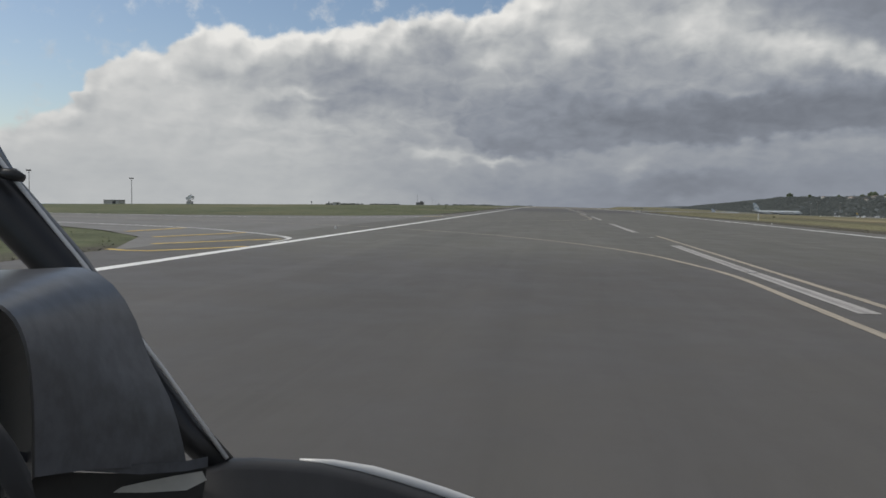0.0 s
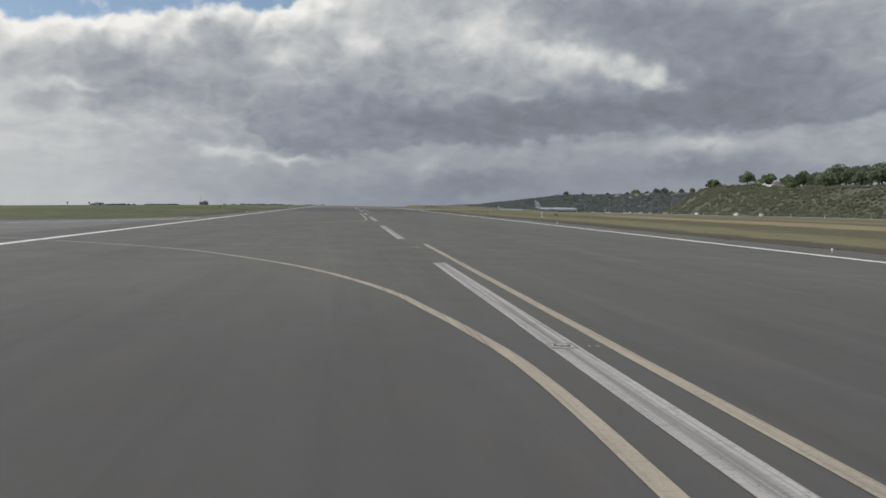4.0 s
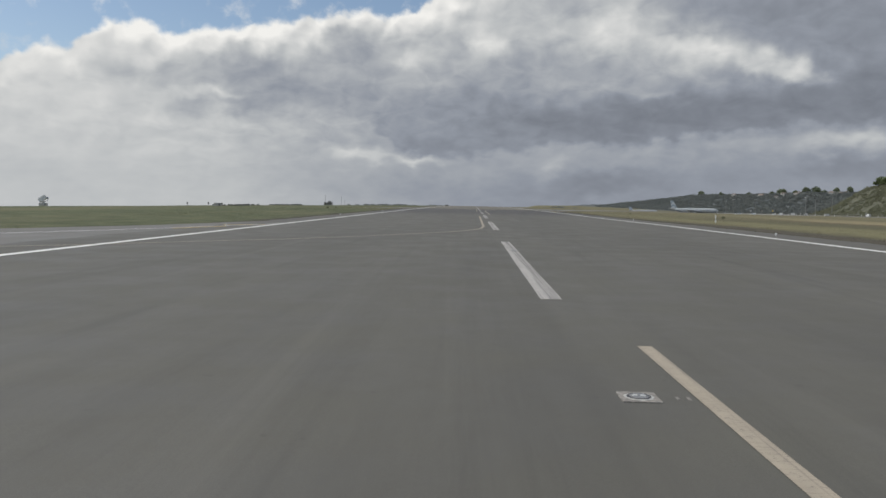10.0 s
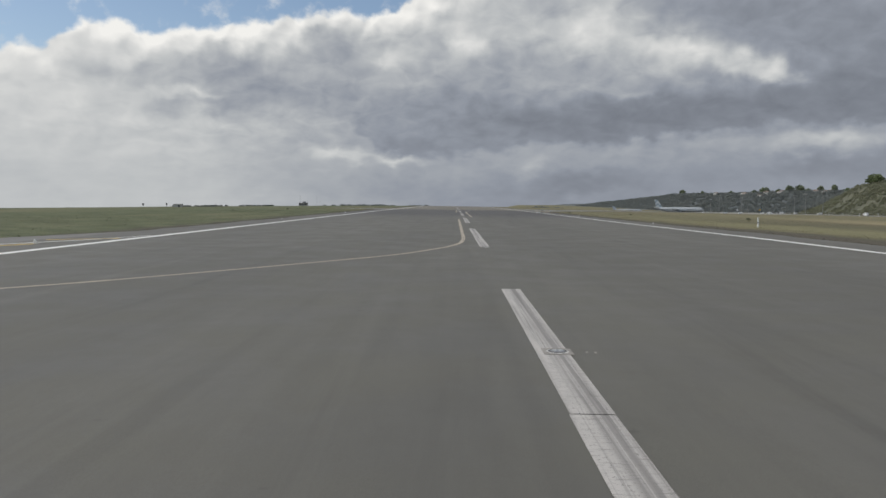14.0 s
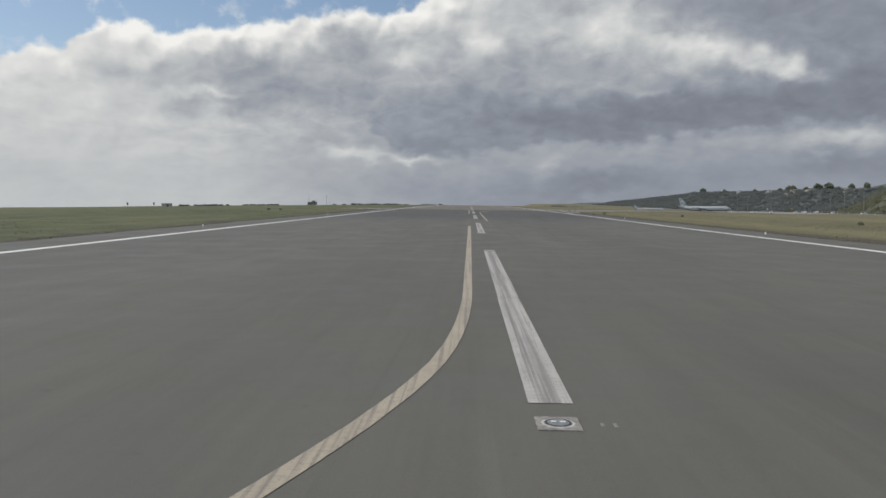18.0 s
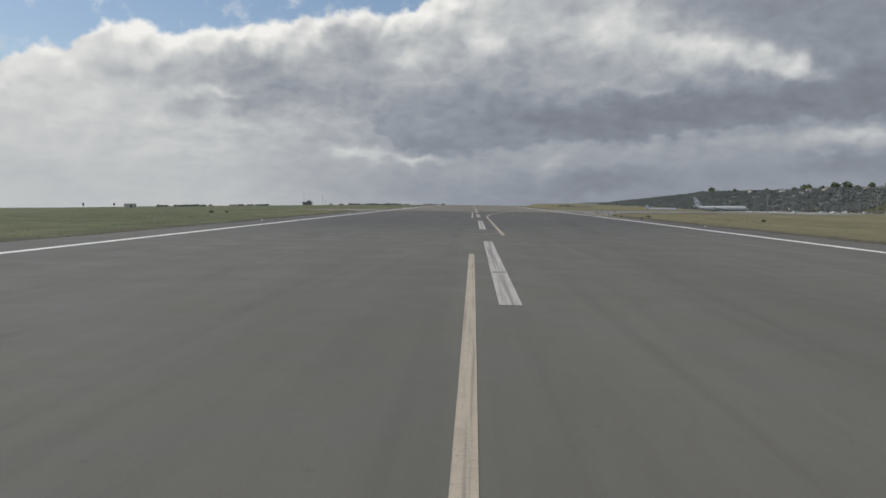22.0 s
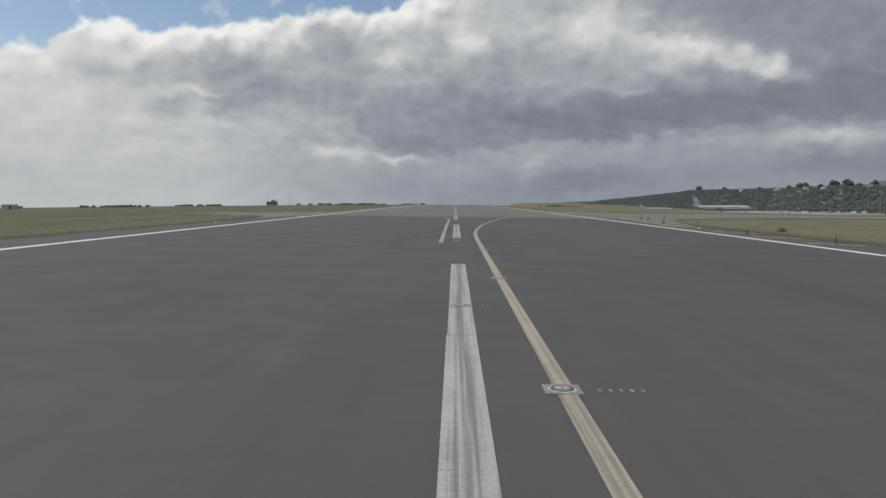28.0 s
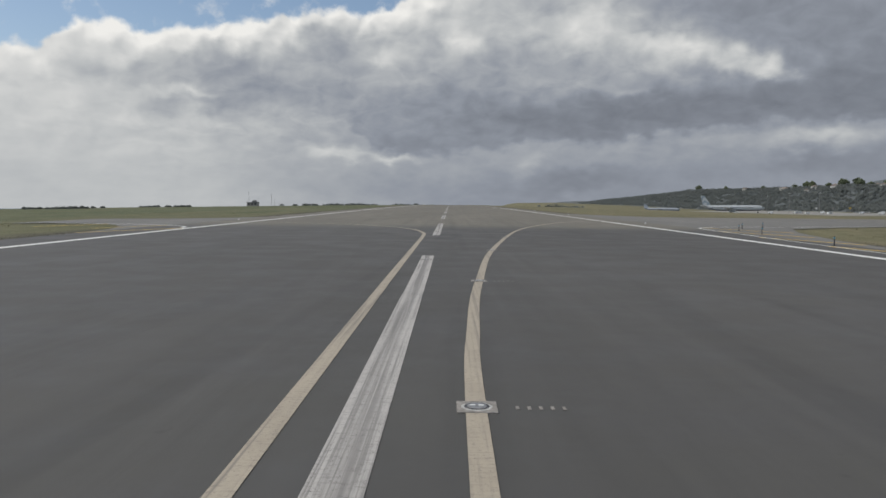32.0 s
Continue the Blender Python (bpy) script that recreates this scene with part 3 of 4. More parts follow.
def build_runway():
    rnd = random.Random(3)
    rows = []
    for y in axis((-260, 420, 4), (420, 1650, 20)):
        le = -RUNWAY_HALF + rnd.uniform(-0.35, 0.35)
        ri = RUNWAY_HALF + rnd.uniform(-0.35, 0.35)
        rows.append([(le, y), (-12, y), (0, y), (12, y), (ri, y)])
    ob = drape("runway", rows, PAVE, ASPHALT)
    tagged(ob, "long grey worn asphalt runway with tyre streaks", "runway", kind="structure")


build_runway()


def ribbon(name, points, width, mat, parent, lift=PAVE + 0.008):
    """A painted line of a width along points on the paving."""
    verts, faces = [], []
    pts = [Vector((x, y, 0)) for x, y in points]
    for i, p in enumerate(pts):
        d = (pts[min(i + 1, len(pts) - 1)] - pts[max(i - 1, 0)]).normalized()
        s = Vector((d.y, -d.x, 0)) * (width / 2)
        for q in (p - s, p + s):
            verts.append((q.x, q.y, z_at(q.x, q.y) + lift))
    for i in range(len(pts) - 1):
        faces.append((2 * i, 2 * i + 1, 2 * i + 3, 2 * i + 2))
    return mesh_object(name, verts, faces, mat, parent)


def spline(points, step=1.2):
    """Catmull-Rom through points."""
    out = []
    p = [Vector((*a, 0)) for a in points]
    p = [p[0] * 2 - p[1]] + p + [p[-1] * 2 - p[-2]]
    for a, b, c, d in zip(p, p[1:], p[2:], p[3:]):
        k = max(2, int((c - b).length / step))
        for i in range(k):
            u = i / k
            q = 0.5 * (2 * b + (c - a) * u + (2 * a - 5 * b + 4 * c - d) * u * u + (3 * b - a - 3 * c + d) * u ** 3)
            out.append((q.x, q.y))
    out.append((p[-2].x, p[-2].y))
    return out


def straight(x0, y0, x1, y1, step=5.0):
    k = max(1, int(math.hypot(x1 - x0, y1 - y0) / step))
    return [(x0 + (x1 - x0) * i / k, y0 + (y1 - y0) * i / k) for i in range(k + 1)]


def build_paving():
    taxi = empty("taxiway", 0, 0, 0)
    tagged(taxi, "grey asphalt taxiway mouths joining the runway", "taxiway", kind="structure")

    def sheet(rows, lift=PAVE - 0.01):
        drape("paving", rows, lift, TAXI, taxi)

    def bar(x0, x1, edges):
        # rows across the taxiway: for each x the two ends in y
        rows = []
        for i in range(len(edges)):
            x = x0 + (x1 - x0) * i / (len(edges) - 1)
            a, b = edges[i]
            rows.append([(x, a + (b - a) * k / 6) for k in range(7)])
        return rows

    for x0, x1, ends in MOUTHS:
        fine = []
        for k in range(len(ends) - 1):
            for q in range(3):
                fine.append(tuple(a + (b - a) * q / 3 for a, b in zip(ends[k], ends[k + 1])))
        fine.append(ends[-1])
        sheet(bar(x0, x1, fine))
    apron = drape("apron", [[(118 + (float(ridge_foot(y)) - 130) * k / 4, y) for k in range(5)] for y in range(660, 1260, 60)], 0.06, APRON)
    tagged(apron, "pale concrete apron in front of the terminal", "apron", kind="structure")


build_paving()


# ---------------------------------------------------------------- painted markings
def build_markings():
    centre = tagged(empty("centre_line", 0, 0, 0), "broken white centre line, brushed and rubber-worn", "marking", kind="structure")
    first = [(-67.3, -37.3, 0.0), (-17.0, 13.0, 0.01), (34.4, 64.2, -0.11), (85.9, 116.4, 0.01), (137.2, 167.0, 0.0), (187.3, 216.9, -0.02), (238.0, 267.6, 0.0)]
    for y0, y1, x in first + [(288.6 + 50.6 * i, 318.4 + 50.6 * i, 0.0) for i in range(18)]:
        seam = y0 + (y1 - y0) * (0.35 + 0.05 * (int(abs(y0)) % 5))
        ribbon("stripe", straight(x, y0, x, seam, 4), 0.58, WHITE_PAINT, centre)
        ribbon("stripe", straight(x + 0.012, seam + 0.03, x + 0.012, y1, 4), 0.57, WHITE_PAINT, centre)
    edges = tagged(empty("edge_line", 0, 0, 0), "solid white line along the runway's border", "marking", kind="structure")
    for x in (-22.53, 22.53):
        ribbon("border_line", [(x, y) for y in axis((-200, 420, 5), (420, 1500, 30))], 0.6, EDGE_PAINT, edges)
    guide = tagged(empty("taxi_guide_line", 0, 0, 0), "worn yellow guide lines curving off to the taxiways", "marking", kind="structure")
    w = 0.27
    for pts in (
            [(-1.05, -120.0), (-1.05, -60.0), (-1.05, -20.0), (-1.02, -9.0), (-1.45, -4.4), (-2.05, -0.8), (-2.45, 1.5), (-3.1, 3.9), (-3.8, 6.0), (-4.75, 8.5), (-6.75, 12.6),
             (-11.1, 19.3), (-14.6, 22.9), (-19, 26.4), (-27, 31.2), (-44, 34.4), (-80, 34.2), (-200, 32.2)],
            [(0.96, -160.0), (0.96, -40.0), (0.95, 0.0), (0.91, 27.9)],
            [(-1.01, 155.2), (-1.03, 130.9), (-1.08, 104.7), (-1.12, 95.1), (-1.4, 89.6), (-1.95, 86.2), (-2.7, 83.5), (-3.35, 81.6), (-4.25, 79.1), (-5.5, 76.6), (-8.6, 71.5),
             (-11.6, 66.8), (-14.2, 63.2), (-18.7, 58.4), (-25, 51.8), (-36, 44.3), (-52, 38.3), (-80, 35.2)],
            [(1.40, 175.9), (1.38, 201.3), (1.37, 237.6), (1.55, 247.6), (2.02, 256.5), (3.4, 272.8), (6.9, 298.5), (10.8, 315.1),
             (16.3, 330.2), (24, 341.3), (38, 346.3), (70, 345.3), (150, 345.3)],
            [(-1.01, 232.4), (-1.0, 261.7), (-0.95, 285.9), (-1.15, 292.9), (-2.5, 301.0), (-6, 308.6), (-11.3, 314.4), (-22, 319.6),
             (-34, 321.2), (-45, 321.6)]):
        ribbon("guide_curve", spline(pts, 1.0), w, YELLOW_PAINT, guide)
    chev = tagged(empty("shoulder_marking", 0, 0, 0), "yellow stripes across the paved shoulder at a taxiway mouth", "marking", kind="structure")
    lift = PAVE + 0.012

    def bar(*pts):
        ribbon("shoulder_stripe", spline(pts, 1.5), 0.42, PALE_YELLOW, chev, lift)

    def fillet(*pts):
        ribbon("mouth_line", spline(pts, 1.5), 0.16, EDGE_PAINT, chev, lift)
        ribbon("mouth_line", spline([(x, y - 0.45) for x, y in pts], 1.5), 0.16, EDGE_PAINT, chev, lift)

    fillet((-23.1, 3.5), (-23.7, 8.1), (-26, 11.2), (-29.2, 14.1), (-35.6, 18.3), (-48, 21.5), (-70, 23))
    bar((-35.6, 17.8), (-35.8, 9.9))
    bar((-28.8, 13.2), (-31, 4.8))
    bar((-23.9, 7.0), (-27.8, -0.9))
    bar((-22.9, -0.6), (-25.5, -5.4), (-27.6, -5.1))
    fillet((-23.2, 94.6), (-24.2, 89.2), (-27, 81.5), (-31, 70.5), (-38, 58.4), (-50, 50.3), (-70, 46.3))
    bar((-23.4, 89.8), (-26.8, 87.2))
    bar((-25.2, 83.1), (-27.6, 76.5))
    fillet((-23.1, 298.0), (-23.7, 302.0), (-27, 306.5), (-33, 309.1), (-45, 311.1))
    bar((-23.0, 299.2), (-26.4, 291.2), (-27.5, 288.7))
    bar((-27.0, 306.0), (-30.5, 297.5))
    bar((-34.0, 308.6), (-37.0, 300.0))
    fillet((24.8, 267.8), (25.6, 284.9), (26.6, 299.0), (27.0, 307.0), (28.6, 314.1), (37, 319.1), (60, 322.1))
    for x, y in ((24.0, 238.5), (24.1, 247.5), (24.3, 257.5), (24.5, 266.5)):
        bar((x, y), (x + 1.3, y - 2.0), (x + 2.9, y - 2.9))
    bar((25.2, 279.7), (27.0, 271.7))
    bar((25.7, 291.6), (28.7, 281.8))
    bar((26.7, 303.7), (30.4, 292.5))
    bar((28.4, 313.1), (33.0, 301.5))


build_markings()


# ---------------------------------------------------------------- lights set in and beside the runway
def disc(r, h, sides=16, x=0, y=0, z=0, r2=None):
    bm = bmesh.new()
    bmesh.ops.create_cone(bm, cap_ends=True, segments=sides, radius1=r, radius2=r if r2 is None else r2, depth=h)
    bmesh.ops.translate(bm, vec=(x, y, z + h / 2), verts=bm.verts)
    return bm


def inset_light(codes):
    top = empty("inset_light", 0, 0, 0)
    part("base_plate", box(0.52, 0.54, 0.018, bevel=0.004), OLD_PLATE, top)
    part("ring", disc(0.20, 0.006, 28, z=0.018, r2=0.185), PLATE, top, "pale ring")
    part("seat", disc(0.168, 0.006, 28, z=0.022, r2=0.16), DARK_STEEL, top)
    housing = part("housing", disc(0.135, 0.010, 24, z=0.026, r2=0.11), STEEL, top)
    for s in (-1, 1):
        part("lens", box(0.07, 0.05, 0.012, x=s * 0.055, z=0.03, bevel=0.003), LENS, housing)
    for i in range(codes):
        part("code_mark", box(0.045, 0.15, 0.004, x=0.52 + i * 0.15, z=0.004, bevel=0.001), OLD_PLATE, top)
    return tagged(top, "flush metal runway light in a square concrete patch", "runway light", "flush runway lights")


def set_on_paving(x, y):
    return pose(x, y, z_at(x, y) + PAVE - 0.004, 0, math.degrees(math.atan(CROSSFALL)), 0)


def build_inset_lights():
    one, many = inset_light(2), inset_light(5)
    first = [True, True]
    for y in (-36.0, -6.0, 24.2, 54.7, 85.0, 115.8, 146.0, 176.0, 204.7, 235.0, 265.2, 295.4, 325.6, 356, 386):
        m = set_on_paving(0.0, y)
        if first[0]:
            one.matrix_world = m
            first[0] = False
        else:
            copy_thing(one, m)
    for x, y in ((1.35, 196.5), (1.35, 211.5), (1.38, 226.4), (1.4, 241.3), (2.01, 256.5), (3.3, 272.0), (5.1, 287)):
        m = set_on_paving(x, y)
        if first[1]:
            many.matrix_world = m
            tagged(many, "flush taxi light in a square patch beside painted code marks")
            first[1] = False
        else:
            copy_thing(many, m)


build_inset_lights()


def build_edge_lights():
    top = empty("edge_light", 0, 0, 0)
    part("base", disc(0.15, 0.05, 16, r2=0.12), GREY_WALL, top)
    part("stem", disc(0.04, 0.16, 10, z=0.05), WHITE_METAL, top)
    head = part("head", disc(0.11, 0.06, 14, z=0.2, r2=0.1), WHITE_METAL, top)
    dome = bmesh.new()
    bmesh.ops.create_uvsphere(dome, u_segments=14, v_segments=8, radius=0.095)
    bmesh.ops.translate(dome, vec=(0, 0, 0.27), verts=dome.verts)
    part("lens", dome, LENS, head, smooth=True)
    tagged(top, "small white raised runway light on a grey base", "runway light", "runway border lights")
    first = True
    for i in range(-1, 9):
        for x in (-25.2, 25.2):
            y = 22.8 + 60.4 * i
            m = pose(x, y, z_at(x, y) + PAVE - 0.02) @ Matrix.Scale(0.72, 4)
            if first:
                top.matrix_world, first = m, False
            else:
                copy_thing(top, m).matrix_world = m
    post = empty("marker_post", 0, 0, 0)
    part("foot", disc(0.09, 0.03, 12), RUBBER, post)
    part("stake", disc(0.045, 0.62, 10, z=0.02, r2=0.04), DARK_STEEL, post)
    part("band", disc(0.05, 0.09, 10, z=0.48), BLUE_METAL, post)
    tagged(post, "short dark marker post at the taxiway corner", "marker", "taxiway corner posts")
    first = True
    for x, y in ((25.2, 251.5), (25.5, 265.8), (26.1, 280.9), (28.6, 298.3), (29.6, 306.2), (32.0, 311.6), (25.4, 236.8), (36.0, 316)):
        m = pose(x, y, z_at(x, y) + PAVE - 0.02)
        if first:
            post.matrix_world, first = m, False
        else:
            copy_thing(post, m)
    white = empty("white_post", 38.0, 140.3, z_at(38.0, 140.3) - 0.06)
    part("stake", disc(0.1, 1.15, 12, r2=0.08), WHITE_METAL, white)
    part("cap", disc(0.13, 0.12, 12, z=1.15), WHITE_METAL, white)
    part("door_band", disc(0.105, 0.12, 12, z=0.55), DARK_STEEL, white)
    tagged(white, "slim white marker post standing in the grass", "marker")


build_edge_lights()


# ---------------------------------------------------------------- aircraft cockpit, as it stands where the shot begins
def build_cockpit():
    t, x, y, rx, ry, rz = ROWS[0]
    eye = pose(x, y, EYE_Z, rx, ry, rz)
    f = 1327.0
    base = empty("aircraft_nose", x, y + 0.5, z_at(x, y), rz)
    back = base.matrix_world.inverted()

    def at(u, v, d):
        """A point seen u to the right and v down from the upper left corner, d metres ahead of the pilot's eye."""
        p = eye @ Vector(((u - 784) / f * d, (441 - v) / f * d, -d))
        return back @ p

    def loft(rings, closed=False):
        bm = bmesh.new()
        vs = [[bm.verts.new(p) for p in r] for r in rings]
        for a, b in zip(vs, vs[1:]):
            n = len(a)
            for k in range(n if closed else n - 1):
                bm.faces.new((a[k], a[(k + 1) % n], b[(k + 1) % n], b[k]))
        if closed:
            bm.faces.new(vs[0])
            bm.faces.new(vs[-1])
        return bm

    far = [(-160, 486), (-60, 480), (60, 476), (120, 473), (150, 474), (176, 485), (200, 504), (222, 532), (240, 566), (254, 604),
           (267, 640), (284, 672), (300, 704), (314, 745), (324, 785), (332, 832)]
    rim = [(-330, 545), (-210, 535), (-90, 532), (-40, 531), (-12, 534), (4, 541), (16, 550), (28, 564), (38, 582), (46, 604),
           (52, 630), (56, 660), (59, 695), (61, 735), (62, 775), (62, 845)]
    rings = []
    for k in range(9):
        w = k / 8
        bulge = math.sin(w * math.pi) * 10
        rings.append([at(a + (c - a) * w + bulge * 0.6, b + (e - b) * w - bulge, 0.66 + 0.24 * w)
                      for (a, b), (c, e) in zip(rim, far)])
    part("instrument_hood", loft(rings), HOOD, base, "smooth charcoal instrument hood", smooth=True)
    inner = [[at(u, v, 0.66) for u, v in rim], [at(u - 5, v + 5, 0.655) for u, v in rim], [at(u - 60, v + 40, 0.9) for u, v in rim]]
    part("hood_lining", loft(inner + [[at(-300, 830, 0.9)] * len(rim)]), TRIM, base, "black hood lining")
    flange = [[at(u, v + dv, d) for u, v, d in ((-40, 790, 0.66), (40, 806, 0.68), (150, 822, 0.75), (250, 828, 0.82), (330, 822, 0.88), (368, 814, 0.92))]
              for dv in (-6, 6, 12)]
    part("hood_flange", loft(flange), HOOD, base, smooth=True)
    under = [[at(u, v, 0.93) for u, v in ((-60, 826), (60, 834), (200, 838), (366, 828))],
             [at(u, v, 0.93) for u, v in ((-60, 960), (60, 960), (200, 960), (350, 960))]]
    part("under_panel", loft(under), TRIM, base)
    sill = [[at(u, v, 0.925) for u, v in ((215, 862), (260, 852), (310, 842), (358, 834))],
            [at(u, v, 0.925) for u, v in ((200, 872), (260, 872), (330, 868), (366, 850))]]
    part("side_sill", loft(sill), PLATE, base, "beige side sill")
    part("windscreen_post", tube([at(-104, 180, 0.99), at(-12, 338, 0.99), at(112, 474, 0.99), at(330, 760, 0.99), at(396, 830, 0.99)],
                                 [0.040, 0.041, 0.037, 0.025, 0.022], 12, 0.8), TRIM, base, "black windscreen post", smooth=True)
    # thin pale tube following the post's right edge
    part("post_edge_strip", tube([at(-60, 205, 0.98), at(12, 300, 0.98), at(146, 466, 0.98), at(290, 655, 0.98), at(402, 812, 0.98)],
                                 [0.0032] * 5, 8), HULL, base, "pale strip along the post's edge", smooth=True)
    part("post_knob", tube([at(-4, 305, 0.96), at(24, 310, 0.96), at(42, 316, 0.96)], [0.006, 0.009, 0.005], 10), TRIM, base, smooth=True)
    line = [(366, 818), (400, 811), (450, 810), (510, 813), (570, 819), (640, 833), (700, 850), (760, 869), (820, 890), (1000, 960)]
    dash = [[at(u, v, 0.95 + 0.0001 * u) for u, v in line], [at(u - 6, v + 22, 0.9 + 0.0001 * u) for u, v in line],
            [at(u - 10, v + 200, 0.86 + 0.0001 * u) for u, v in line]]
    part("dash_top", loft(dash), TRIM, base, "black dash edge", smooth=True)
    part("dash_rim", tube([at(u + 20, v + 2, 0.955 + 0.0001 * u) for u, v in line[3:]], [0.003, 0.006, 0.008, 0.008, 0.008, 0.008, 0.008], 8),
         HULL, base, "pale grey dash rim", smooth=True)
    part("yoke_horn", tube([at(-40, 740, 0.6), at(4, 800, 0.6), at(30, 850, 0.6), at(44, 900, 0.6), at(40, 1000, 0.6)], [0.011] * 5, 10), RUBBER, base, smooth=True)
    # what carries the cockpit: the hull under the dash, the nose leg and its wheel
    hull = [[Vector((math.cos(a) * r * 0.62, y0, z0 + math.sin(a) * r * 0.5)) for a in (2 * math.pi * k / 18 for k in range(18))]
            for y0, r, z0 in ((-0.1, 1.0, 1.5), (0.5, 1.0, 1.5), (1.0, 0.92, 1.46), (1.5, 0.7, 1.38), (1.85, 0.35, 1.3))]
    part("hull", loft(hull, True), HULL, base, "white rounded nose", smooth=True)
    part("nose_leg", tube([(0, 0.9, 1.2), (0, 0.95, 0.55), (0, 0.95, 0.26)], [0.05, 0.045, 0.04], 10), STEEL, base, smooth=True)
    wheel = disc(0.24, 0.16, 24)
    bmesh.ops.bevel(wheel, geom=list(wheel.edges), offset=0.03, segments=2, affect="EDGES")
    bmesh.ops.transform(wheel, matrix=pose(0.08, 0.95, 0.25, 0, -90, 0), verts=wheel.verts)
    part("nose_wheel", wheel, RUBBER, base, smooth=False)
    tagged(base, "light aircraft nose with dark instrument hood and windscreen post", "aircraft")


build_cockpit()


# ---------------------------------------------------------------- plants
def leaf_cloud(rnd, blobs, per_blob, size, flat=0.75):
    """Leaf cards scattered over the shells of round clumps; returns vertices and faces."""
    verts, faces = [], []
    for cx, cy, cz, r in blobs:
        for _ in range(per_blob):
            a, c = rnd.uniform(0, 2 * math.pi), rnd.uniform(-0.75, 1)
            s = math.sqrt(1 - c * c)
            k = r * rnd.uniform(0.72, 1.08)
            p = Vector((cx + math.cos(a) * s * k, cy + math.sin(a) * s * k, cz + c * k * flat))
            u = Vector((rnd.uniform(-1, 1), rnd.uniform(-1, 1), rnd.uniform(-1, 1))).normalized()
            v = u.orthogonal().normalized()
            d = size * rnd.uniform(0.6, 1.4)
            n = len(verts)
            verts += [p - u * d, p + v * d * 0.6, p + u * d, p - v * d * 0.6]
            faces.append((n, n + 1, n + 2, n + 3))
    return verts, faces


def tree(name, rnd, height, spread, leaf, label, trunk_share=0.3):
    top = empty(name, 0, 0, 0)
    r = height * 0.035
    part("trunk", tube([(0, 0, -0.5), (0.05 * height * 0.2, 0, height * 0.25), (0, 0.02 * height, height * 0.6)], [r * 1.3, r, r * 0.5], 8), BARK, top)
    blobs = []
    for i in range(rnd.randint(11, 14)):
        a = rnd.uniform(0, 2 * math.pi)
        d = spread * math.sqrt(rnd.uniform(0, 1)) * 0.75
        z = height * rnd.uniform(trunk_share + 0.1, 0.84 - 0.2 * (d / spread))
        blobs.append((math.cos(a) * d, math.sin(a) * d, z, spread * rnd.uniform(0.28, 0.48)))
        if i < 5:
            part("limb", tube([(0, 0, height * 0.3), (math.cos(a) * d * 0.5, math.sin(a) * d * 0.5, height * 0.3 + (z - height * 0.3) * 0.6),
                               (math.cos(a) * d, math.sin(a) * d, z)], [r * 0.5, r * 0.35, r * 0.15], 6), BARK, top)
    blobs.append((0, 0, height * 0.78, spread * 0.42))
    v, f = leaf_cloud(rnd, blobs, 210, 0.6)
    mesh_object("crown", v, f, leaf, top)
    return tagged(top, label, "tree", "trees on the bank")


def build_trees():
    rnd = random.Random(11)
    kinds = [tree("tree", rnd, 13.0, 6.2, LEAF_DARK, "broad dark green tree on top of the bank", 0.25),
             tree("tree", rnd, 11.0, 6.8, LEAF_LIGHT, "spreading light green tree on top of the bank", 0.2),
             tree("tree", rnd, 15.0, 8.6, LEAF_DARK, "broad spreading tree with a tall crown", 0.2),
             tree("tree", rnd, 9.0, 7.0, LEAF_LIGHT, "low rounded bright green tree above the slope", 0.05)]
    used = [False] * 4
    spots = [(338, 655, 3, 0.85), (336, 645, 3, 0.75), (329, 576, 0, 1.05), (328, 548, 1, 0.95), (325, 535, 1, 0.9), (320, 502, 0, 0.9), (318, 490, 1, 0.95),
             (315, 476, 0, 1.05), (318, 466, 0, 0.8), (309, 452, 2, 0.86), (314, 446, 2, 0.82), (306, 440, 2, 0.86), (311, 433, 2, 0.82), (303, 428, 2, 0.86),
             (308, 420, 2, 0.82), (300, 415, 2, 0.9), (305, 407, 2, 0.82), (297, 402, 2, 0.86), (302, 394, 0, 1.15), (295, 388, 2, 0.9), (300, 380, 0, 1.1),
             (294, 370, 2, 0.9), (299, 360, 2, 0.82), (293, 345, 0, 1.1), (296, 328, 2, 0.9),
             (556, 1294, 0, 0.86), (560, 1310, 0, 0.94), (552, 1330, 1, 0.79), (548, 1240, 0, 0.86), (553, 1255, 0, 0.94), (545, 1210, 0, 0.72), (550, 1180, 0, 0.86),
             (556, 1390, 0, 0.86), (562, 1420, 0, 0.94), (570, 1480, 0, 0.79), (585, 1640, 0, 0.79), (610, 1900, 0, 0.86), (540, 1120, 0, 0.79), (538, 1080, 1, 0.72),
             (530, 1040, 0, 0.79), (525, 1000, 0, 0.72), (680, 2292, 0, 1.30)]
    for x, y, k, s in spots:
        s = s * (1.05 if y > 900 else 1.0)
        m = pose(x, y, z_at(x, y) - 0.3, 0, 0, rnd.uniform(0, 360)) @ Matrix.Scale(s * rnd.uniform(0.92, 1.08), 4)
        if not used[k]:
            kinds[k].matrix_world = m
            used[k] = True
        else:
            made = copy_thing(kinds[k], m)
            made.matrix_world = m


build_trees()


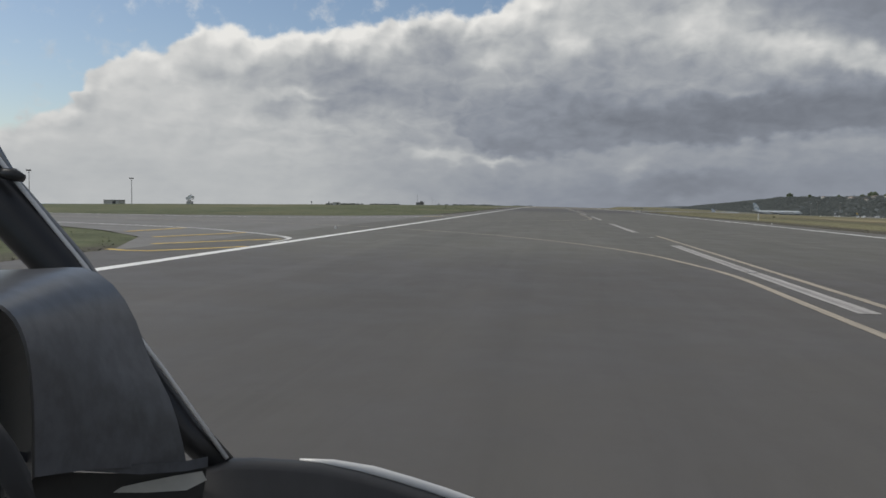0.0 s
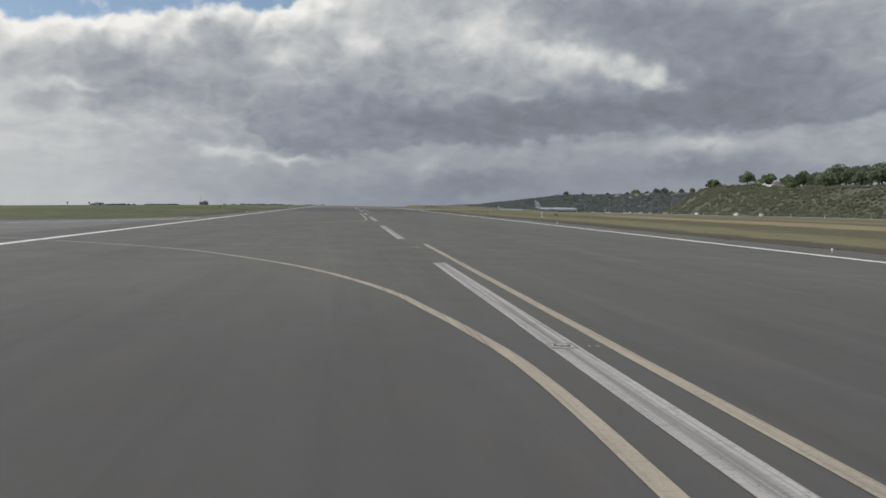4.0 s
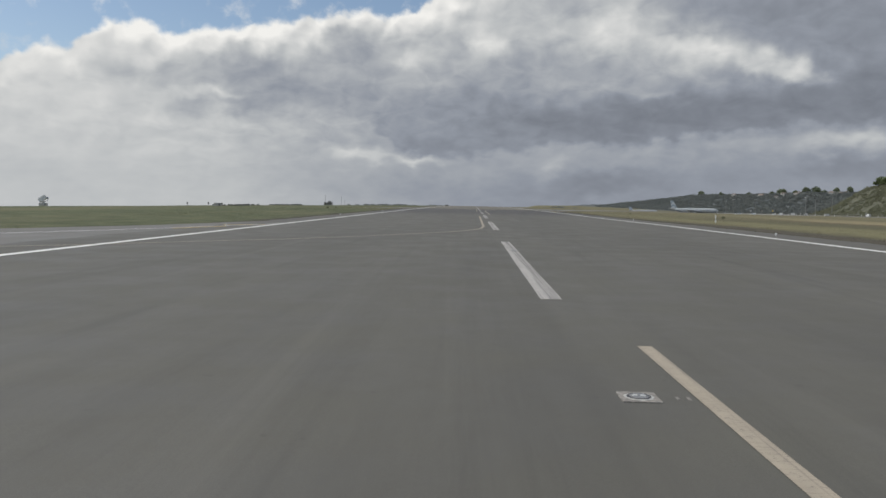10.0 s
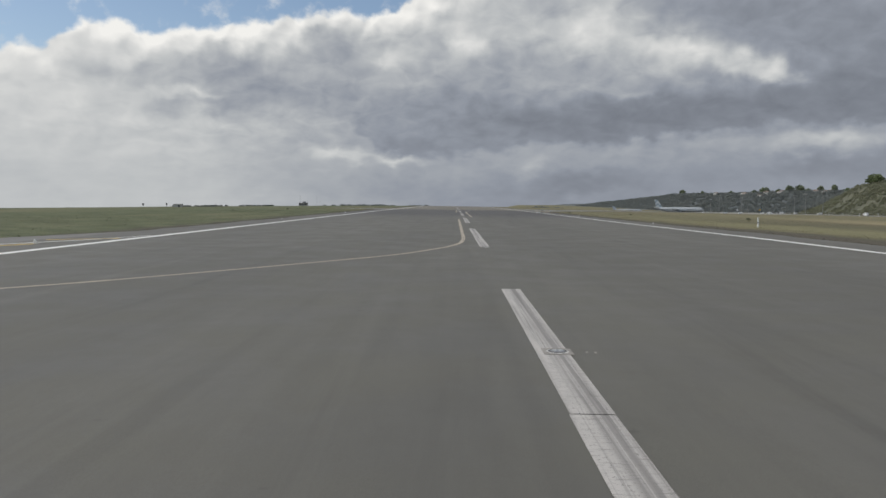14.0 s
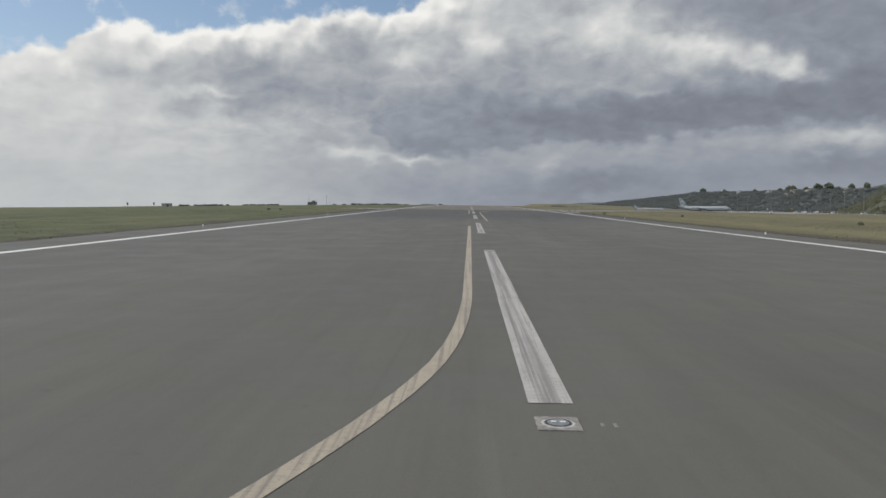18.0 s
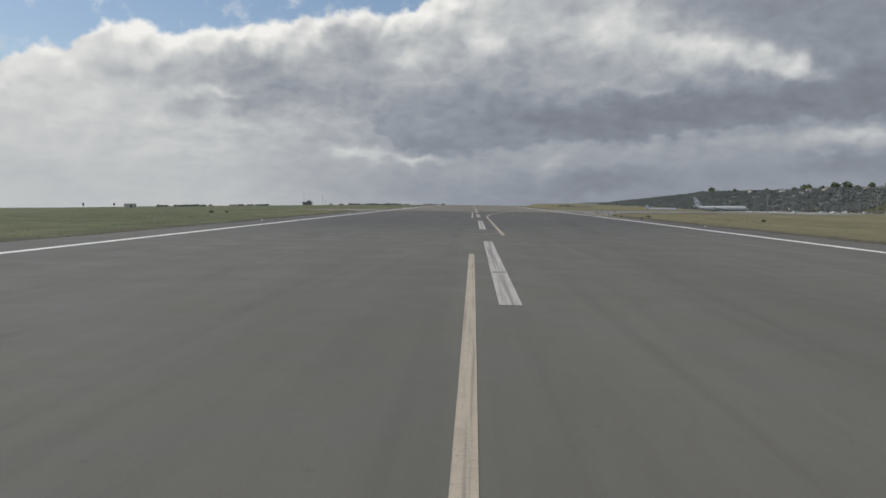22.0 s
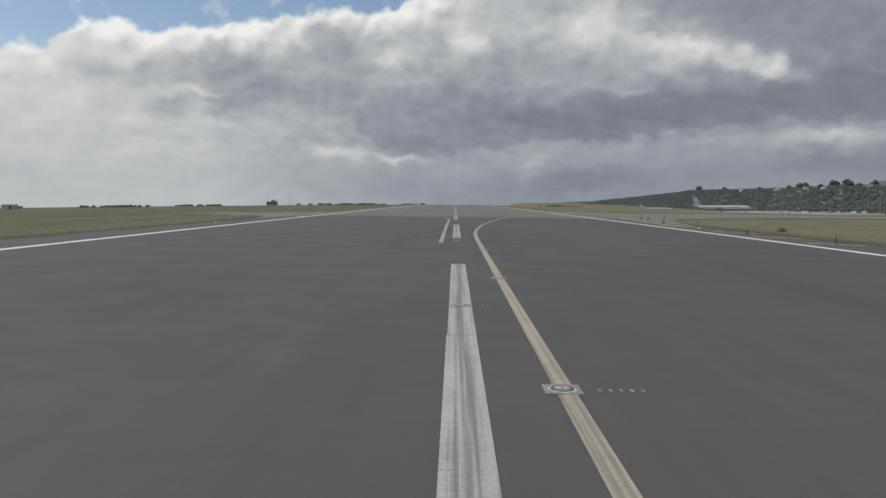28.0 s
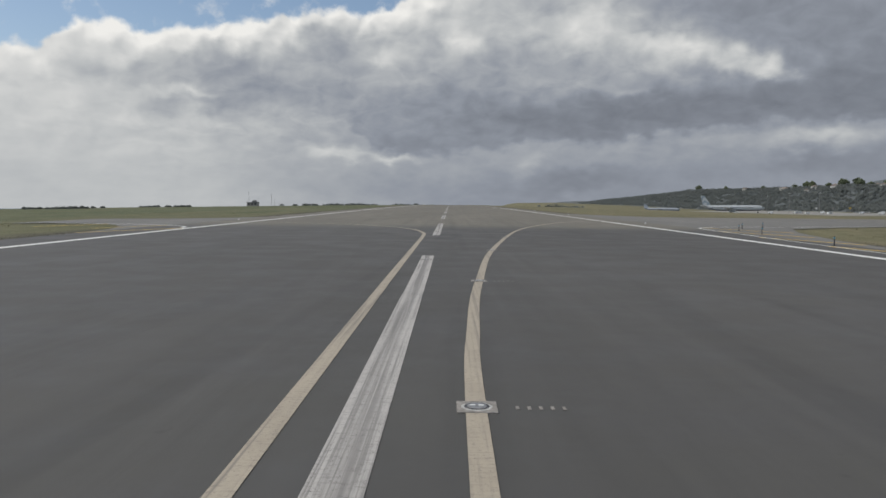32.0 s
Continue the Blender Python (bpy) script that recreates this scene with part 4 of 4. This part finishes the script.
def build_scrub():
    """Bushes on the slope of the bank, and the woods on the ridge beyond."""
    rnd = random.Random(5)
    verts, faces = [], []

    def bush(x, y, r, cards, size):
        z = z_at(x, y)
        blobs = [(x + rnd.uniform(-0.5, 0.5) * r, y + rnd.uniform(-0.5, 0.5) * r, z + r * rnd.uniform(0.15, 0.5), r * rnd.uniform(0.5, 0.9)) for _ in range(3)]
        v, f = leaf_cloud(rnd, blobs, cards, size)
        n = len(verts)
        verts.extend(v)
        faces.extend(tuple(i + n for i in q) for q in f)

    for _ in range(5200):
        y = rnd.uniform(270, 860)
        u = rnd.random()
        x = float(ridge_foot(y)) + 2 + u * (float(ridge_width(y)) + 4)
        if math.sin(x * 0.11 + y * 0.05) + math.sin(y * 0.083) + rnd.uniform(-1.0, 1.0) < -1.25:
            continue
        bush(x, y, rnd.uniform(0.6, 1.7) * (1.6 if rnd.random() < 0.1 else 0.85), 18, 0.42)
    ob = mesh_object("bank_scrub", verts, faces, LEAF_SCRUB)
    tagged(ob, "low olive-green scrub covering the slope of the bank", "bushes", kind="stuff")
    # leaf colour here already carries the distance haze
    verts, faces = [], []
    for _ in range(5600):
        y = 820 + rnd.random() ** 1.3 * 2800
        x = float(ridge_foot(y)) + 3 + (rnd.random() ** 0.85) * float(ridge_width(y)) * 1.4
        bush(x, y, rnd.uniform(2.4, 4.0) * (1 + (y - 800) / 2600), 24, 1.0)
    ob = mesh_object("far_woods", verts, faces, LEAF_HAZY)
    tagged(ob, "woods on the far ridge, haze mixed into their grey-green leaf colour", "woods", kind="stuff")
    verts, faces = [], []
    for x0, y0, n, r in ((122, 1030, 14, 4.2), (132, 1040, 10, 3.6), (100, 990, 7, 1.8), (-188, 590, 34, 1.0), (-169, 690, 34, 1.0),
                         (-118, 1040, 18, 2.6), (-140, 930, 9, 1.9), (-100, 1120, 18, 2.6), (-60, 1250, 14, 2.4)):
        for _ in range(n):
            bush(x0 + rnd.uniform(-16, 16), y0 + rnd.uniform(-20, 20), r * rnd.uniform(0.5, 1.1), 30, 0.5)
    ob = mesh_object("far_bushes", verts, faces, LEAF_HAZY)
    tagged(ob, "dark bushes near the far end of the field", "bushes", kind="stuff")
    for x, y, r in ((31.6, 259.8, 0.55), (-49.2, 255.5, 0.4), (-46.5, 256, 0.32), (44, 236, 0.4), (52.8, 181, 0.5)):
        verts, faces = [], []
        bush(0.0 + x, y, r, 60, 0.1)
        ob = mesh_object("weed_clump", verts, faces, LEAF_SCRUB)
        tagged(ob, "dark weedy clump in the short grass", "plant", "weed clumps")


build_scrub()


def build_grass_blades():
    rnd = np.random.RandomState(8)
    n = 40000
    side = np.where(rnd.rand(n) < 0.5, -1.0, 1.0)
    x = side * (27.6 + 34 * rnd.rand(n) ** 1.6)
    y = rnd.uniform(-30, 400, n)
    keep = ~paved(x, y, 1.0)
    x, y = x[keep], y[keep]
    z = ground_z(x, y)
    n = len(x)
    tuft = 0.5 + 0.5 * np.sin(x * 0.7 + np.sin(y * 0.21) * 2) * np.sin(y * 0.33)
    h = rnd.uniform(0.008, 0.04, n) * (0.6 + tuft)
    a = rnd.uniform(0, 2 * np.pi, n)
    w = rnd.uniform(0.03, 0.09, n)
    lean = rnd.uniform(-0.08, 0.08, (n, 2))
    v = np.empty((n, 3, 3))
    v[:, 0] = np.stack([x - np.cos(a) * w, y - np.sin(a) * w, z - 0.02], 1)
    v[:, 1] = np.stack([x + np.cos(a) * w, y + np.sin(a) * w, z - 0.02], 1)
    v[:, 2] = np.stack([x + lean[:, 0], y + lean[:, 1], z + h], 1)
    ob = mesh_object("grass", v.reshape(-1, 3).tolist(), np.arange(3 * n).reshape(-1, 3).tolist(), GRASS)
    tagged(ob, "short uneven grass tufts along the runway's verge", "grass", kind="stuff")


build_grass_blades()


# ---------------------------------------------------------------- seaward side: masts, cabin, antennas
def lattice(height, w, mat, top, name="mast"):
    bm = bmesh.new()
    for sx, sy in ((-1, -1), (1, -1), (1, 1), (-1, 1)):
        box(w * 0.12, w * 0.12, height, sx * w / 2, sy * w / 2, 0, bm=bm)
    k = max(2, int(height / (w * 2)))
    for i in range(k):
        z = height * (i + 1) / (k + 1)
        for dx, dy in ((w, w * 0.08), (w * 0.08, w)):
            box(dx, dy, w * 0.08, 0, 0 if dx > dy else 0, z, bm=bm)
    return part(name, bm, mat, top)


def build_seaward():
    # cabin with masts
    x, y = -171, 886
    c = empty("antenna_cabin", x, y, z_at(x, y))
    part("wall", box(9, 6, 3.2, bevel=0.05), GREY_WALL, c)
    part("roof", box(9.8, 6.8, 0.35, z=3.2, bevel=0.05), DARK_STEEL, c)
    for k in (-2.8, 0, 2.8):
        part("window", box(1.6, 0.12, 1.1, k, -3.04, 1.4), GLASS, c)
    part("roof_box", box(3.5, 2.4, 1.6, 1.4, 0, 3.55, 0.05), GREY_WALL, c)
    part("roof_mast", tube([(-3.4, 0, 0), (-3.4, 0, 6), (-3.4, 0, 12.5)], [0.16, 0.13, 0.08], 8), STEEL, c)
    part("side_mast", tube([(4.6, 0, 0), (4.6, 0, 7)], [0.12, 0.08], 8), STEEL, c)
    tagged(c, "small grey antenna cabin with thin masts on its roof", "cabin")
    for x, y, h in ((-152, 886, 6.0), (-148, 886, 3.2), (-158, 900, 11)):
        m = empty("antenna_mast", x, y, z_at(x, y))
        part("base", box(0.8, 0.8, 0.4), GREY_WALL, m)
        part("pole", tube([(0, 0, 0.3), (0, 0, h)], [0.13, 0.07], 8), STEEL, m)
        part("cross_arm", box(1.2, 0.08, 0.08, z=h * 0.85), STEEL, m)
        tagged(m, "thin steel antenna mast in the grass", "mast", "antenna masts")
    for x, y in ((-154.2, 408.5), (-145.7, 416.6)):
        m = empty("field_monitor", x, y, z_at(x, y) - 0.55)
        part("pole", tube([(0, 0, -0.2), (0, 0, 1.9)], [0.09, 0.07], 8), DARK_STEEL, m)
        part("head", box(0.6, 0.4, 1.0, z=1.5, bevel=0.06), DARK_STEEL, m)
        part("visor", box(0.7, 0.25, 0.1, 0, -0.25, 2.45), DARK_STEEL, m)
        tagged(m, "dark box on a short pole, at the edge of the field", "marker", "field monitors")
    for x, y, w, h in ((-143.2, 425.3, 4.2, 1.5), (-152.5, 446, 2.0, 1.0)):
        b = empty("equipment_box", x, y, z_at(x, y) - 0.05)
        part("body", box(w, 2.2, h, bevel=0.05), PLATE, b)
        part("lid", box(w + 0.2, 2.4, 0.14, z=h, bevel=0.03), GREY_WALL, b)
        part("door", box(0.8, 0.06, h * 0.7, w * 0.2, -1.12, 0.1), DARK_STEEL, b)
        tagged(b, "low grey equipment housing in the grass", "equipment box", "equipment housings")
    # radar antenna: a tilted slab on a cabin
    x, y = -240, 421
    r = empty("radar_antenna", x, y, z_at(x, y))
    part("base", box(3.4, 3.0, 1.7, bevel=0.05), PLATE, r)
    part("pedestal", disc(0.8, 1.0, 16, z=1.7), PLATE, r)
    part("reflector", box(4.4, 1.2, 2.6, bevel=0.2, m=pose(0.4, 0, 3.0, 0, -32, 8)), WHITE_METAL, r, "pale tilted reflector")
    part("feed_horn", box(0.8, 1.3, 1.0, bevel=0.1, m=pose(2.8, -0.2, 4.1, 0, -32, 8)), STEEL, r)
    part("feed_arm", tube([(0.8, 0, 2.4), (2.2, -0.2, 2.9), (3.2, -0.2, 4.2)], [0.16, 0.14, 0.12], 8), STEEL, r)
    tagged(r, "radar with a tilted pale reflector on a pale plinth", "radar")
    for x, y, h in ((-297, 449, 15.4), (-310, 363, 17.2)):
        m = empty("floodlight_mast", x, y, z_at(x, y))
        hh = h - z_at(x, y) + 1.2
        part("pole", tube([(0, 0, 0), (0, 0, hh * 0.5), (0, 0, hh)], [0.3, 0.24, 0.16], 10), STEEL, m)
        part("gantry", box(3.2, 0.25, 0.25, z=hh), DARK_STEEL, m)
        for k in (-1.3, -0.45, 0.45, 1.3):
            part("lamp", box(0.6, 0.4, 0.55, k, -0.1, hh + 0.2, 0.04), DARK_STEEL, m)
        part("platform", box(1.6, 1.2, 0.12, z=hh - 0.9), DARK_STEEL, m)
        tagged(m, "tall grey floodlight mast with a lamp gantry", "floodlight mast", "floodlight masts")
    x, y = -312, 452
    b = empty("service_building", x, y, z_at(x, y))
    hh = 1.6 - z_at(x, y)
    part("wall", box(12, 7, hh, bevel=0.05), PLATE, b)
    part("roof", box(12.6, 7.6, 0.3, z=hh, bevel=0.05), DARK_STEEL, b)
    part("door", box(2.4, 0.1, 2.6, 2, -3.53, hh - 3.2), DARK_STEEL, b)
    tagged(b, "low flat-roofed grey service building", "building")


build_seaward()


# ---------------------------------------------------------------- apron: airliners, vehicles, masts
def airliner(length, fin, body_mat, tail_mat, label):
    """An airliner along +y, nose ahead, standing on its wheels; origin on the ground under the middle."""
    top = empty("airliner", 0, 0, 0)
    r = length * 0.046
    axle = r * 1.75
    half = length / 2
    st = [(-half, 0.06, 0.9), (-half * 0.9, 0.28, 0.72), (-half * 0.72, 0.62, 0.36), (-half * 0.5, 0.92, 0.08), (-half * 0.3, 1, 0), (half * 0.5, 1, 0),
          (half * 0.8, 0.96, 0), (half * 0.9, 0.78, -0.06), (half * 0.96, 0.5, -0.14), (half, 0.12, -0.22)]
    part("fuselage", tube([(0, y, axle + r * dz) for y, k, dz in st], [r * k for y, k, dz in st], 20), body_mat, top, smooth=True)
    part("belly", tube([(0, y, axle + r * dz - r * 0.17) for y, k, dz in st[2:-2]], [r * k * 0.9 for y, k, dz in st[2:-2]], 20), BELLY, top, "dark blue-grey belly", smooth=True)
    stripe = bmesh.new()
    for s in (-1, 1):
        box(0.05, length * 0.66, r * 0.13, s * (r * 0.985), 0, axle + r * 0.12, bm=stripe)
    part("window_row", stripe, GLASS, top)
    part("cockpit_window", box(r * 1.1, r * 0.6, r * 0.28, 0, half * 0.925, axle + r * 0.2, 0.05), GLASS, top)

    def slab(root_y0, root_y1, tip_y0, tip_y1, root, tip, thick):
        """A tapered panel from the root edge to the tip edge."""
        bm = bmesh.new()
        a = [Vector((*root[:1], root_y0, root[1])), Vector((root[0], root_y1, root[1])), Vector((tip[0], tip_y1, tip[1])), Vector((tip[0], tip_y0, tip[1]))]
        n = (a[1] - a[0]).cross(a[3] - a[0]).normalized() * thick
        lo = [bm.verts.new(p - n) for p in a]
        hi = [bm.verts.new(p + n * (1 if i < 2 else 0.4)) for i, p in enumerate(a)]
        bm.faces.new(lo)
        bm.faces.new(hi)
        for i in range(4):
            bm.faces.new((lo[i], lo[(i + 1) % 4], hi[(i + 1) % 4], hi[i]))
        return bm

    for s in (-1, 1):
        wing = part("wing", slab(-length * 0.07, length * 0.12, -length * 0.17, -length * 0.12, (s * r * 0.7, axle - r * 0.5), (s * length * 0.46, axle + r * 0.5), 0.22), body_mat, top)
        part("tailplane", slab(-half * 0.93, -half * 0.76, -half * 1.02, -half * 0.93, (s * r * 0.25, axle + r * 0.75), (s * length * 0.155, axle + r * 1.1), 0.12), body_mat, top)
        e = [(0, -0.055), (0, 0), (0, 0.045), (0, 0.05)]
        ex, ez = s * length * 0.155, axle - r * 1.0
        part("engine", tube([(ex, length * k, ez) for _, k in e], [r * 0.3, r * 0.5, r * 0.52, r * 0.4], 14), body_mat, wing, smooth=True)
        part("pylon", box(0.3, length * 0.07, r * 0.7, ex, 0, ez + r * 0.3), body_mat, wing)
        leg = bmesh.new()
        box(0.4, 0.4, axle - r * 0.6, s * r * 1.0, -length * 0.02, 0.3, bm=leg)
        part("gear_leg", leg, STEEL, top)
        w = disc(r * 0.28, 0.8, 14)
        bmesh.ops.transform(w, matrix=pose(s * r * 1.0 + 0.4, -length * 0.02, r * 0.28, 0, -90, 0), verts=w.verts)
        part("wheel", w, RUBBER, top)
    part("tail_fin", slab(-half * 0.92, -half * 0.64, -half * 1.0, -half * 0.88, (0, axle + r * 0.6), (0, fin), 0.16), tail_mat, top, "blue and white tail fin")
    part("nose_leg", box(0.3, 0.3, axle - r * 0.6, 0, half * 0.8, 0.3), STEEL, top)
    w = disc(r * 0.22, 0.6, 14)
    bmesh.ops.transform(w, matrix=pose(0.3, half * 0.8, r * 0.22, 0, -90, 0), verts=w.verts)
    part("wheel", w, RUBBER, top)
    return tagged(top, label, "airliner")


def make_tail():
    m, g, b = material("tail_livery", 0.35)
    n = g.noise(coords(g), 0.35, 1.0, 0.4)
    g.put(b.inputs["Base Color"], g.mix(g.step(n, 0.47, 0.55), (0.40, 0.43, 0.45), (0.22, 0.27, 0.31)))
    return m


def build_apron():
    big = airliner(57.0, 16.6, simple("airliner_paint", (0.40, 0.43, 0.45), 0.45, vary=0.06), make_tail(), "large pale airliner parked on the apron")
    x, y = 269, 948
    big.matrix_world = pose(x, y, z_at(x, y) + 0.06, 0, 0, -108)
    small = airliner(38.0, 9.0, simple("grey_airliner_paint", (0.34, 0.37, 0.41), 0.45, vary=0.06), simple("faded_blue_paint", (0.34, 0.38, 0.44), 0.45, vary=0.1), "smaller pale airliner with a blue tail on the apron")
    x, y = 227, 1036
    small.matrix_world = pose(x, y, z_at(x, y) + 0.06, 0, 0, -104)

    first = True
    van = empty("service_van", 0, 0, 0)
    part("body", box(2.0, 4.6, 1.5, z=0.4, bevel=0.18), WHITE_METAL, van)
    cabin = part("cabin", box(1.85, 2.6, 0.7, 0, -0.7, 1.85, 0.2), WHITE_METAL, van)
    part("windscreen", box(1.7, 0.3, 0.6, 0, 0.7, 1.75, 0.1), GLASS, cabin)
    for sx in (-0.95, 0.95):
        for sy in (-1.4, 1.4):
            w = disc(0.36, 0.24, 14)
            bmesh.ops.transform(w, matrix=pose(sx + 0.12, sy, 0.36, 0, -90, 0), verts=w.verts)
            wheel = part("wheel", w, RUBBER, van)
            hub = disc(0.17, 0.27, 10)
            bmesh.ops.transform(hub, matrix=pose(sx + 0.135, sy, 0.36, 0, -90, 0), verts=hub.verts)
            part("hub", hub, STEEL, wheel)
    tagged(van, "white service van parked on the paving", "van", "parked vehicles")
    rnd = random.Random(21)
    spots = [(205, 880), (243, 868), (270, 864), (293, 868), (298, 872), (306, 850), (270, 800),
             (282, 790), (300, 780), (235, 420), (248, 500), (226, 376), (264, 590), (296, 700), (286, 730), (310, 760),
             (322, 559), (321, 545), (320, 539), (318, 531), (317, 525), (316, 519), (302, 452), (300, 446), (327, 590)]
    for x, y in spots:
        m = pose(x, y, z_at(x, y) + 0.05, 0, 0, rnd.uniform(60, 120) if y > 550 else rnd.uniform(-10, 10)) @ Matrix.Scale(rnd.uniform(0.68, 0.85), 4)
        if first:
            van.matrix_world, first = m, False
        else:
            copy_thing(van, m).matrix_world = m
    # lamp masts of the apron
    mast = empty("apron_mast", 0, 0, 0)
    part("pole", tube([(0, 0, 0), (0, 0, 9), (0, 0, 17)], [0.28, 0.22, 0.15], 10), STEEL, mast)
    part("gantry", box(2.6, 0.4, 0.3, z=16.8), DARK_STEEL, mast)
    for k in (-1, 0, 1):
        part("lamp", box(0.6, 0.5, 0.4, k, 0, 17.1, 0.04), LENS, mast)
    tagged(mast, "slender grey apron lamp mast", "lamp mast", "apron lamp masts")
    first = True
    for x, y in ((296, 888), (318, 880), (322, 760), (300, 690), (306, 672), (328, 1010)):
        m = pose(x, y, z_at(x, y))
        if first:
            mast.matrix_world, first = m, False
        else:
            copy_thing(mast, m)
    # road and low wall at the foot of the bank
    road = drape("road", [[(float(ridge_foot(y)) - 14 + k * 3.5, y) for k in range(3)] for y in range(240, 900, 15)], 0.07, TAXI)
    tagged(road, "grey perimeter road at the foot of the bank", "road", kind="structure")
    fence = empty("perimeter_fence", 225, 300, z_at(225, 300))
    rail_pts = []
    for i, y in enumerate(range(240, 880, 8)):
        x = float(ridge_foot(y)) - 17
        z = z_at(x, y)
        p = part("post", box(0.16, 0.16, 1.9, bevel=0.02), WHITE_METAL if i % 4 == 0 else STEEL, fence)
        p.matrix_parent_inverse = fence.matrix_world.inverted()
        p.location = (x, y, z)
        rail_pts.append((x, y, z))
    for k, r in ((0.6, 0.05), (1.7, 0.05)):
        b = part("rail", tube([(x, y, z + k) for x, y, z in rail_pts], [r] * len(rail_pts), 6), STEEL, fence)
        b.matrix_parent_inverse = fence.matrix_world.inverted()
    low = part("kerb_wall", tube([(x + 0.3, y, z + 0.25) for x, y, z in rail_pts], [0.22] * len(rail_pts), 6), GREY_WALL, fence, "low pale wall")
    low.matrix_parent_inverse = fence.matrix_world.inverted()
    tagged(fence, "perimeter fence with a low pale wall", "fence")
    # apron sign boards
    for x, y, mat in ((318, 830, PALE_YELLOW), (312, 845, GREY_WALL), (305, 858, WHITE_METAL)):
        s = empty("stand_sign", x, y, z_at(x, y))
        part("pole", tube([(0, 0, 0), (0, 0, 4.2)], [0.12, 0.12], 8), STEEL, s)
        part("board", box(1.5, 0.2, 1.6, z=3.4, bevel=0.05), mat, s)
        tagged(s, "small stand board on a pole", "sign", "stand boards")


build_apron()


# ---------------------------------------------------------------- houses on the ridge
def house(w, d, h, label):
    top = empty("house", 0, 0, 0)
    part("wall", box(w, d, h, bevel=0.03), WALL, top)
    bm = bmesh.new()
    e = 0.5
    v = [bm.verts.new(p) for p in ((-w / 2 - e, -d / 2 - e, h), (w / 2 + e, -d / 2 - e, h), (w / 2 + e, d / 2 + e, h), (-w / 2 - e, d / 2 + e, h),
                                   (-w / 2 + 1, 0, h + d * 0.28), (w / 2 - 1, 0, h + d * 0.28))]
    for f in ((0, 1, 5, 4), (1, 2, 5), (2, 3, 4, 5), (3, 0, 4), (3, 2, 1, 0)):
        bm.faces.new([v[i] for i in f])
    roof = part("roof", bm, ROOF, top)
    for k in range(int(w / 3)):
        for side in (-1, 1):
            part("window", box(1.2, 0.1, 1.3, -w / 2 + 1.8 + k * 3, side * (d / 2 + 0.03), 1.2), GLASS, top)
    part("door", box(1.0, 0.1, 2.1, w / 2 - 1.4, -d / 2 - 0.04, 0), BARK, top)
    part("chimney", box(0.7, 0.7, 1.6, w * 0.2, d * 0.15, h + d * 0.12), WALL, roof)
    return tagged(top, label, "house", "houses on the ridge")


def build_houses():
    rnd = random.Random(4)
    kinds = [house(13, 8, 4.5, "white house with a brown tiled roof"), house(18, 9, 6.0, "long white house above the apron"),
             house(10, 7, 5.5, "small white two-storey house")]
    used = [False] * 3
    for x, y, k in ((520, 1330, 0), (538, 1344, 1), (545, 1300, 2), (530, 1275, 0), (535, 1160, 1), (540, 1130, 0), (520, 1105, 2), (548, 1080, 0),
                    (540, 1450, 1), (560, 1220, 1), (344, 560, 0), (352, 535, 1), (346, 600, 0), (575, 1700, 1), (545, 1020, 1), (552, 985, 0)):
        m = pose(x, y, z_at(x, y) - 0.8, 0, 0, rnd.uniform(40, 120)) @ Matrix.Scale(0.78, 4)
        if not used[k]:
            kinds[k].matrix_world = m
            used[k] = True
        else:
            copy_thing(kinds[k], m).matrix_world = m


build_houses()
